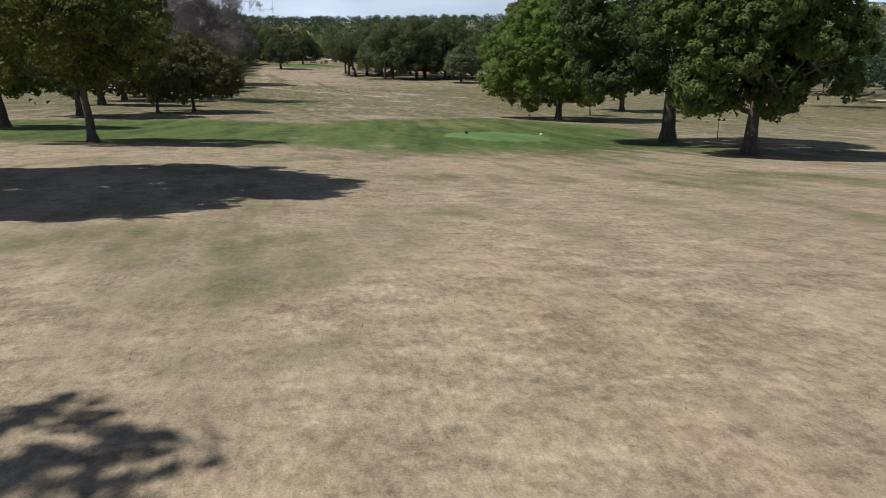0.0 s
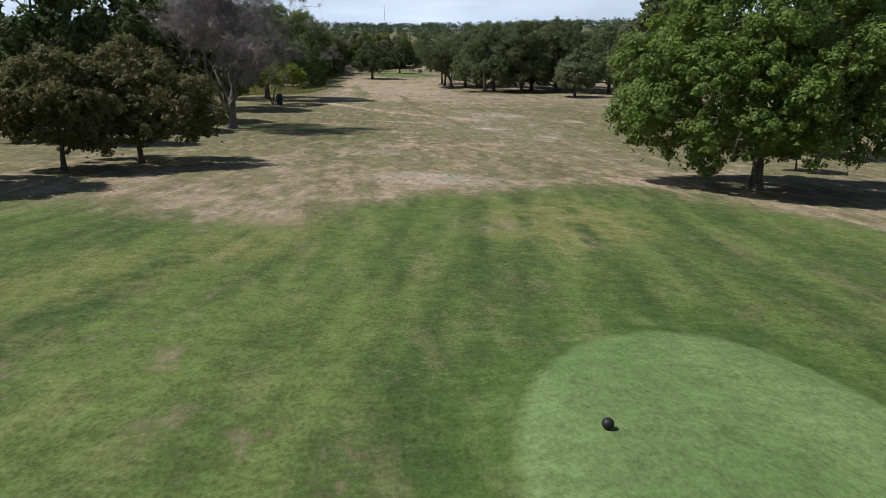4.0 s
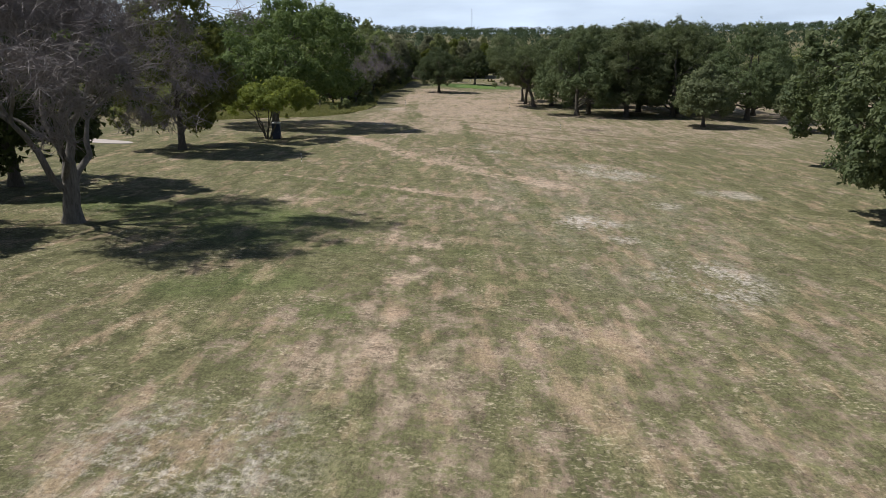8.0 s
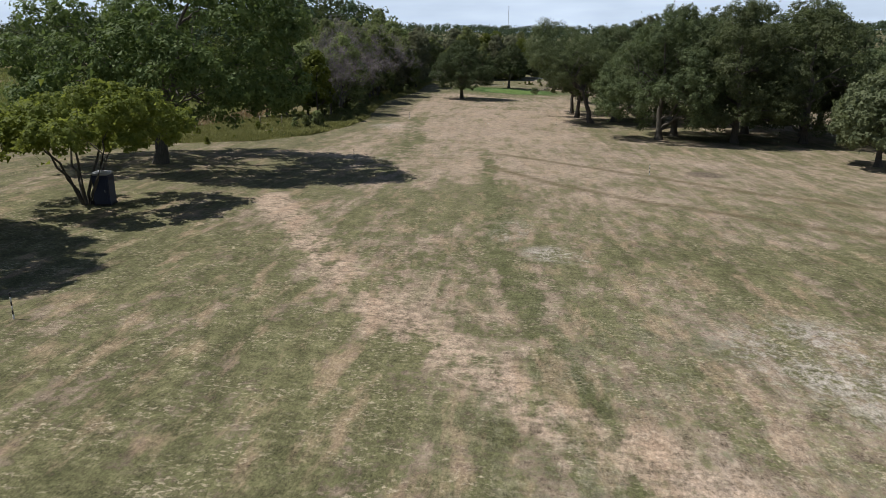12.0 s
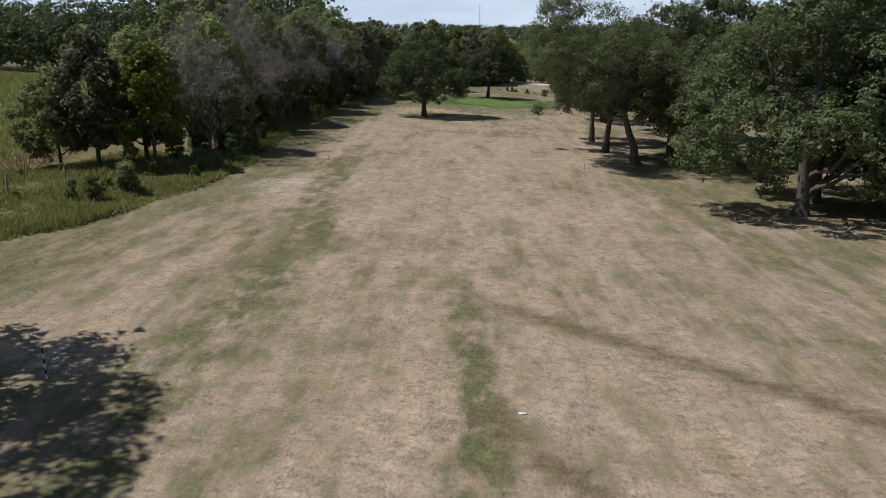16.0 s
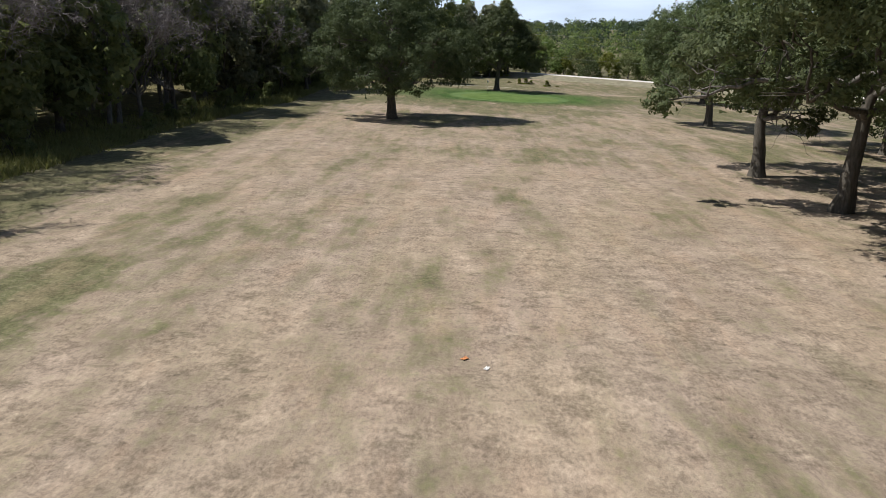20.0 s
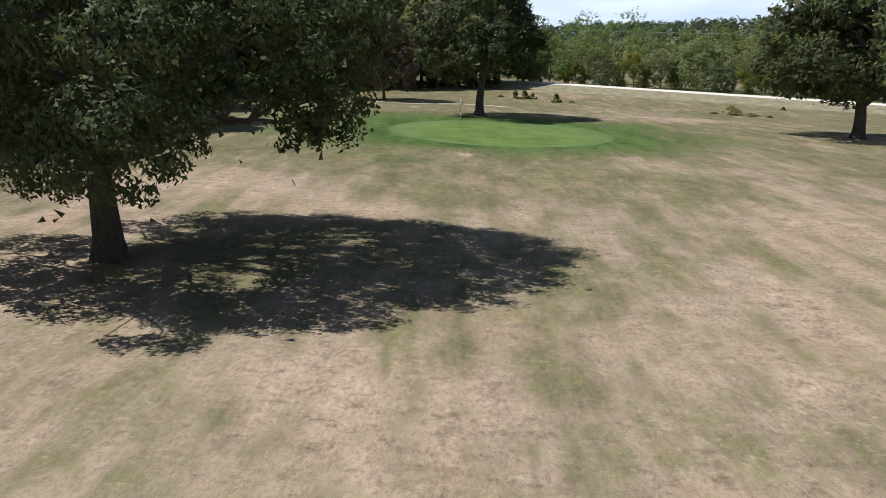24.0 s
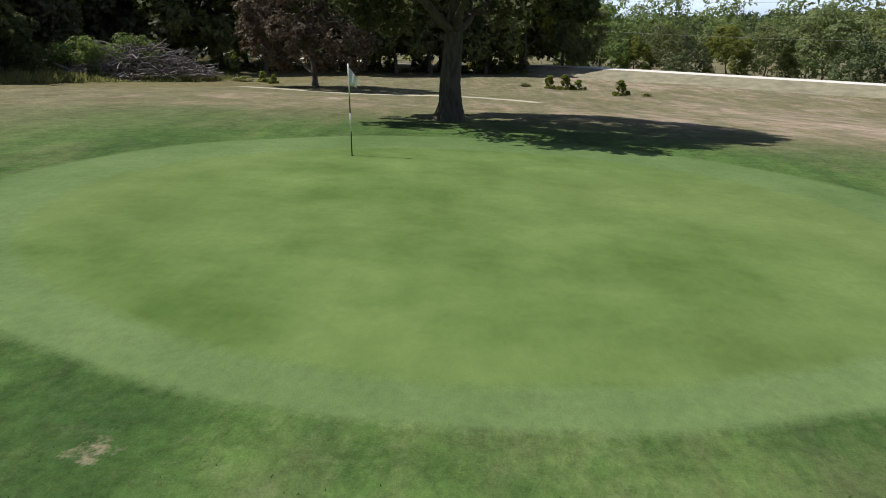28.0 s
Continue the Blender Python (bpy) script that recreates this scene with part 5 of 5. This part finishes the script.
def marker_stake():
    root = tagged(new("marker_stake"), "white yardage stake with black bands standing in the grass", "stake", "yardage stakes")
    for k in range(6):
        m = WHITE if k % 2 == 0 else BLACK
        part("band", bm_mesh("band", rod(-0.15 if k == 0 else k * 0.19 + 0.001, (k + 1) * 0.19, 0.03, 0.03), m, True), root, "white band" if k % 2 == 0 else "black band")
    return root


stake = stand(marker_stake(), -50.4, 214.3)
for x, y in ((-19, 219.8), (-36.8, 267.5), (-62.8, 264.4), (-41.6, 162.7)):
    stand_copy(stake, x, y, 30, 1)


# ---- tee markers, posts and other small things ----
def tee_marker(colour, words):
    root = tagged(new("tee_marker"), words, "tee marker", "tee markers")
    bm = bmesh.new()
    bmesh.ops.create_icosphere(bm, subdivisions=2, radius=0.11, matrix=Matrix.Translation((0, 0, 0.1)) @ Matrix.Diagonal((1, 1, 0.9, 1)))
    part("ball", bm_mesh("ball", bm, colour, True), root)
    part("spike", bm_mesh("spike", rod(-0.1, 0.03, 0.01, 0.015), BLACK, True), root)
    return root


stand(tee_marker(BLACK, "round dark tee marker on the mown tee"), 1.7, 49.2)
stand(tee_marker(WHITE, "round white tee marker on the mown tee"), 7.0, 50.6)


def thin_post():
    root = tagged(new("sign_post"), "thin dark post in the shade of the maples", "post")
    part("pole", bm_mesh("pole", rod(-0.2, 1.5, 0.03, 0.025), POST_WOOD, True), root)
    part("plate", bm_mesh("plate", box_bm((0.22, 0.02, 0.16), (0, 0, 1.45), 0.004), BLACK), root)
    return root


stand(thin_post(), 21.4, 55.7)


def fence_post():
    root = tagged(new("fence_post"), "weathered wooden fence post among tall weeds", "post", "fence posts")
    part("post", bm_mesh("post", rod(-0.3, 1.5, 0.085, 0.07, 9), POST_WOOD, True), root)
    bm = rod(1.5, 1.54, 0.07, 0.03, 9)
    part("post_top", bm_mesh("post_top", bm, POST_WOOD, True), root)
    return root


fence = stand(fence_post(), -77.6, 238.9)
for k, (x, y) in enumerate(((-76.6, 243.6), (-78.4, 233.5), (-80.5, 227), (-82.5, 220))):
    stand_copy(fence, x, y, 50 * k, (1, 1, 0.95 + 0.05 * (k % 2)))


def portable_toilet():
    blue, roofc = plain("dark_blue_plastic", (0.03, 0.04, 0.075), 0.45, grain=6), plain("grey_plastic", (0.42, 0.43, 0.44), 0.5, grain=6)
    root = tagged(new("portable_toilet"), "dark blue portable toilet with a pale roof under the mulberry", "toilet")
    part("body", bm_mesh("body", box_bm((1.12, 1.12, 2.1), (0, 0, 1.1), 0.04), blue), root)
    part("base", bm_mesh("base", box_bm((1.2, 1.2, 0.12), (0, 0, 0.06), 0.02), BLACK), root)
    bm = box_bm((1.2, 1.2, 0.22), (0, 0, 2.27), 0.09)
    part("roof", bm_mesh("roof", bm, roofc, True), root)
    door = part("door", bm_mesh("door", box_bm((0.8, 0.04, 1.85), (0, -0.575, 1.08), 0.015), blue), root)
    part("door_handle", bm_mesh("door_handle", box_bm((0.04, 0.05, 0.16), (0.3, -0.615, 1.05), 0.01), roofc), door)
    for k in range(4):
        part("vent_slat", bm_mesh("vent_slat", box_bm((0.02, 0.7, 0.03), (0.57, 0, 1.8 + 0.06 * k), 0.004), BLACK), root)
    return root


stand(portable_toilet(), -55.2, 182.6, 20)


def brush_pile():
    r = np.random.default_rng(21)
    root = tagged(new("brush_pile"), "heap of cut grey branches overgrown with green weeds", "brush pile")
    pieces = []
    for k in range(420):
        a = r.uniform(0, 6.28)
        d = r.uniform(0, 1) ** 0.6
        p = np.array([math.cos(a) * d * 6.2, math.sin(a) * d * 2.6, 0])
        top = 2.5 * (1 - d ** 1.6) * r.uniform(0.2, 1.0)
        ang, tilt = r.normal() * 0.7 + (0 if r.uniform() < 0.7 else 1.5), r.normal() * 0.25
        dr = np.array([math.cos(ang) * math.cos(tilt), math.sin(ang) * math.cos(tilt), math.sin(tilt)])
        ln = r.uniform(1.0, 3.4)
        c = p + [0, 0, top + 0.2]
        line = wander(r, c - dr * ln / 2, c + dr * ln / 2, 5, 0.04)
        line[:, 2] = np.maximum(line[:, 2], 0.03)
        pieces.append(tube(line, r.uniform(0.02, 0.075) * np.linspace(1, 0.4, 5), 5))
    tagged(part("branch_tangle", mesh_from("branch_tangle", *join(pieces), TWIG), root, "tangled bare grey branches"), kind="stuff")
    cs = [(r.uniform(-6, 2), r.uniform(-0.5, 2.2), r.uniform(1.2, 2.7)) for k in range(26)]
    v, f = crown_leaves(r, np.array(cs), r.uniform(0.5, 1.0, 26), 3600, 0.2)
    part("creeper", mesh_from("creeper", v, f, MAT_BELT), root, "green weeds grown over the heap")
    return root


stand(brush_pile(), -100.2, 389.8, 62, (1.0, 1.0, 1.15))


def shrub(seed, h, w, mat, words):
    r = np.random.default_rng(seed)
    root = tagged(new("shrub"), words, "shrub")
    for k in range(5):
        az = k * 1.26
        line = wander(r, np.array([0, 0, -0.1]), np.array([math.cos(az) * w * 0.3, math.sin(az) * w * 0.3, h * 0.7]), 5, 0.03)
        part("stem", mesh_from("stem", *tube(line, 0.03 * h ** 0.5 * np.linspace(1, 0.3, 5), 5), BARK, True), root)
    cs = []
    for k in range(44):
        z, a = r.uniform(0.0, 1.0) ** 1.4 * 0.95, r.uniform(0, 6.28)
        d = w * 0.42 * (1.02 - z) ** 0.6 * r.uniform(0.1, 1) ** 0.5 * (1 + 0.25 * math.sin(2 * a + seed))
        cs.append((math.cos(a) * d, math.sin(a) * d, h * z))
    v, f = crown_leaves(r, np.array(cs), r.uniform(0.05, 0.15, 44) * w, int(1300 + 250 * h), 0.1 + 0.03 * h, up=0.3)
    v[:, 2] = np.maximum(v[:, 2], 0.02)
    part("foliage", mesh_from("foliage", v, f, mat), root)
    return root


LIGHT_BUSH = "bright green bush in rough grass behind the green"
big_shrub = stand(shrub(5, 5.0, 5.0, MAT_LIME, "tall bright green bush at the roadside"), -79, 429)
stand_copy(big_shrub, -84, 431, 80, (1, 1, 0.85))
low_shrub = stand(shrub(6, 1.3, 1.7, MAT_LIME, LIGHT_BUSH), -65, 403.3, 0, 0.95)
for k, (x, y, s) in enumerate(((-70, 406.8, 1.0), (-71.4, 407.4, 0.9), (-68.8, 407.2, 0.7), (-92, 395.5, 0.6), (-94, 397, 0.7))):
    stand_copy(low_shrub, x, y, 70 * k, s)
weed_clump = stand(shrub(8, 1.1, 2.6, MAT_WEED, "clump of yellow-green weeds in the dry grass by the road"), -42.5, 396.2)
for k, (x, y, s) in enumerate(((-40.4, 395.6, 0.8), (-44.6, 396.6, 0.6), (-38.4, 394.6, 0.5), (-103, 386, 0.8), (-95.5, 396.5, 0.9), (-93.5, 397.5, 0.7), (-104.5, 383.5, 0.7), (-74, 409, 0.6), (-63, 404.5, 0.5))):
    stand_copy(weed_clump, x, y, 61 * k, (s * 1.1, s * 1.1, s * 0.45))
for k in range(16):
    stand_copy(low_shrub, -76 + 7.5 * math.sin(k * 2.4) - 0.25 * k, 214 + k * 2.6, 77 * k, 0.5 + 0.4 * (k % 3) / 2)
edge_shrub = stand(shrub(7, 2.2, 2.6, MAT_WOOD, "leafy undergrowth bush at the foot of the woods"), -72.5, 262)
rs = np.random.default_rng(33)
for k in range(46):
    y = rs.uniform(236, 396)
    x = edge_x(np.array([y]), WOOD_EDGE)[0] - rs.uniform(1.5, 6)
    stand_copy(edge_shrub, x, y, rs.uniform(0, 360), rs.uniform(0.5, 1.15))
for k in range(22):
    t = k / 21
    stand_copy(edge_shrub, np.interp(t, [0, 0.3, 0.6, 1], [-106, -113, -101, -80]) + rs.uniform(-1.5, 1.5), np.interp(t, [0, 0.3, 0.6, 1], [374, 399, 414, 426]) + rs.uniform(-1, 1),
               rs.uniform(0, 360), rs.uniform(1.0, 1.9))
for k, (x, y, s) in enumerate(((-74.9, 265.6, 1.0), (-76.3, 262.0, 1.15), (-77.0, 258.8, 1.1), (-74.2, 269.4, 0.85), (-78.4, 264.5, 1.3), (-77.5, 270.5, 1.1), (-72.6, 259.3, 0.6))):
    stand_copy(edge_shrub, x, y, 83 * k, s)


# ---- utility line along the road ----
def utility_pole():
    root = tagged(new("utility_pole"), "weathered wooden utility pole beside the gravel road", "utility pole", "utility poles")
    part("pole", bm_mesh("pole", rod(-0.5, 11.0, 0.16, 0.11, 12), POST_WOOD, True), root)
    part("crossarm", bm_mesh("crossarm", box_bm((0.1, 1.6, 0.12), (0, 0, 10.2), 0.01), POST_WOOD), root)
    for s in (-0.7, 0.7):
        part("insulator", bm_mesh("insulator", rod(10.26, 10.42, 0.05, 0.03), WHITE, True, ), root, "small white insulator")
        root.children[-1].location = (0, s, 0)
    return root


POLES = [(58.5, 387.5), (-12.7, 410.5), (-84, 434)]
pole = stand(utility_pole(), *POLES[0], -18)
for x, y in POLES[1:]:
    stand_copy(pole, x, y, -18, 1)
WIRE = plain("aged_wire", (0.25, 0.25, 0.24), 0.5, 0.4, grain=3)
cable = tagged(new("overhead_wires"), "thin overhead wires strung between the poles", "wires")
for h, off in ((10.42, -0.7), (10.42, 0.7), (8.7, 0.0), (5.6, 0.0)):
    for (x0, y0), (x1, y1) in zip(POLES[:-1], POLES[1:]):
        t = np.linspace(0, 1, 25)
        z = gz(x0, y0) + h + (gz(x1, y1) - gz(x0, y0)) * t - 4 * (0.5 if h > 6 else 0.8) * t * (1 - t)
        line = np.stack([x0 + (x1 - x0) * t + off * 0.31, y0 + (y1 - y0) * t + off * 0.95, z], 1)
        part("wire", mesh_from("wire", *tube(line, np.full(25, 0.012), 5), WIRE), cable)


def radio_mast():
    root = tagged(new("radio_mast"), "thin lattice radio mast on the far wooded ridge", "mast")
    steel = plain("mast_steel", (0.35, 0.35, 0.36), 0.5, 0.5, grain=1)
    for k in range(3):
        a = k * 2.094
        part("leg", bm_mesh("leg", rod(-2, 100, 0.16, 0.12, 6, math.cos(a) * 0.8, math.sin(a) * 0.8), steel), root)
    for k in range(24):
        z = 2 + k * 4.1
        for j in range(3):
            a, b = j * 2.094, (j + 1) * 2.094
            line = np.array([[math.cos(a) * 0.8, math.sin(a) * 0.8, z], [(math.cos(a) + math.cos(b)) * 0.4, (math.sin(a) + math.sin(b)) * 0.4, z + 2], [math.cos(b) * 0.8, math.sin(b) * 0.8, z + 4]])
            part("brace", mesh_from("brace", *tube(line, [0.09] * 3, 4), steel), root)
    return root


stand(radio_mast(), -317, 1430, 0, (0.7, 0.7, 0.47))


# ---- grass blades where the camera flies low ----
def tufts(name, seed, x, y, h, width, mat, words):
    v, f = blades(np.random.default_rng(seed), x, y, h, 0.7, width, 3)
    tagged(new(name, mesh_from(name, v, f, mat)), words, "grass", kind="stuff")


MAT_STRAW = leaf_material("straw_blades", (0.2, 0.15, 0.09), (0.5, 0.41, 0.28), (0.4, 0.32, 0.2), 0.1)
MAT_BLADE = leaf_material("green_blades", (0.03, 0.07, 0.015), (0.085, 0.135, 0.032), (0.1, 0.16, 0.03), 0.1)
ry = np.random.default_rng(44)
yy = 1.5 + 30 * ry.uniform(size=24000) ** 1.5
tufts("straw_grass", 45, ry.normal(size=24000) * (3 + yy * 0.42), yy, ry.uniform(0.015, 0.045, 24000), 0.008, MAT_STRAW, "dry straw-coloured grass blades on the slope")
xx, yy = ry.uniform(-78, -48, 16000), ry.uniform(342, 352, 16000)
keep = oval(xx, yy, GREEN, 1.0) > 1.0
tufts("fringe_grass", 46, xx[keep], yy[keep], ry.uniform(0.02, 0.07, keep.sum()), 0.008, MAT_BLADE, "short green grass blades around the putting green")


# ---- pad of the cart path and litter ----
def flat_pad(name, words, part_name, cx, cy, rx, ry, stretch, mat):
    """A flat slab with a rounded outline that follows the ground."""
    bm = bmesh.new()
    ring = []
    for k in range(28):
        a = k * 2 * math.pi / 28
        x, y = rx * math.cos(a) - (stretch if math.cos(a) < 0 else 0), ry * math.sin(a) * (1 + 0.12 * math.sin(3 * a))
        ring.append((cx + x, cy + y))
    top = [bm.verts.new((x, y, gz(x, y) + 0.05)) for x, y in ring]
    low = [bm.verts.new((x, y, gz(x, y) - 0.15)) for x, y in ring]
    bm.faces.new(top)
    for k in range(28):
        bm.faces.new((low[k], low[(k + 1) % 28], top[(k + 1) % 28], top[k]))
    pad = tagged(new(name), words, "path" if name == "cart_path" else "bunker", kind="structure")
    part(part_name, bm_mesh(part_name, bm, mat), pad)


flat_pad("cart_path", "pale concrete pad of a cart path in the shade", "slab", -71.5, 168.2, 3.2, 1.7, 2.4, plain("pale_concrete", (0.45, 0.4, 0.37), 0.9, grain=6))
flat_pad("sand_bunker", "pale sand bunker far across the course", "sand", 102.5, 168.5, 4.5, 2.4, 0.0, plain("pale_sand", (0.62, 0.57, 0.48), 0.95, grain=3, vary=0.12))


def scrap(name, words, x, y, w, d, colour, turn):
    """A crumpled bit of litter lying on the grass."""
    r = np.random.default_rng(int(abs(x * 10)))
    v, f, n = [], [], 5
    for i in range(n):
        for j in range(n):
            v.append(((i / (n - 1) - 0.5) * w, (j / (n - 1) - 0.5) * d, 0.012 + 0.035 * r.uniform()))
    for i in range(n - 1):
        for j in range(n - 1):
            f.append((i * n + j, (i + 1) * n + j, (i + 1) * n + j + 1, i * n + j + 1))
    ob = new(name, mesh_from(name, v, f, plain(name + "_stuff", colour, 0.7, grain=15, vary=0.1)))
    sol = ob.modifiers.new("thick", "SOLIDIFY")
    sol.thickness = 0.012
    stand(tagged(ob, words, "litter"), x, y, turn)


scrap("paper_scrap", "crumpled white paper scrap on dry grass", -34.3, 217.2, 0.24, 0.12, (0.75, 0.74, 0.7), 15)
scrap("plastic_scrap", "faded orange plastic scrap on dry grass", -48.9, 265.4, 0.16, 0.12, (0.6, 0.25, 0.1), 50)
scrap("paper_scrap", "small torn white paper on dry grass", -48.3, 265.0, 0.14, 0.1, (0.7, 0.69, 0.66), 80)
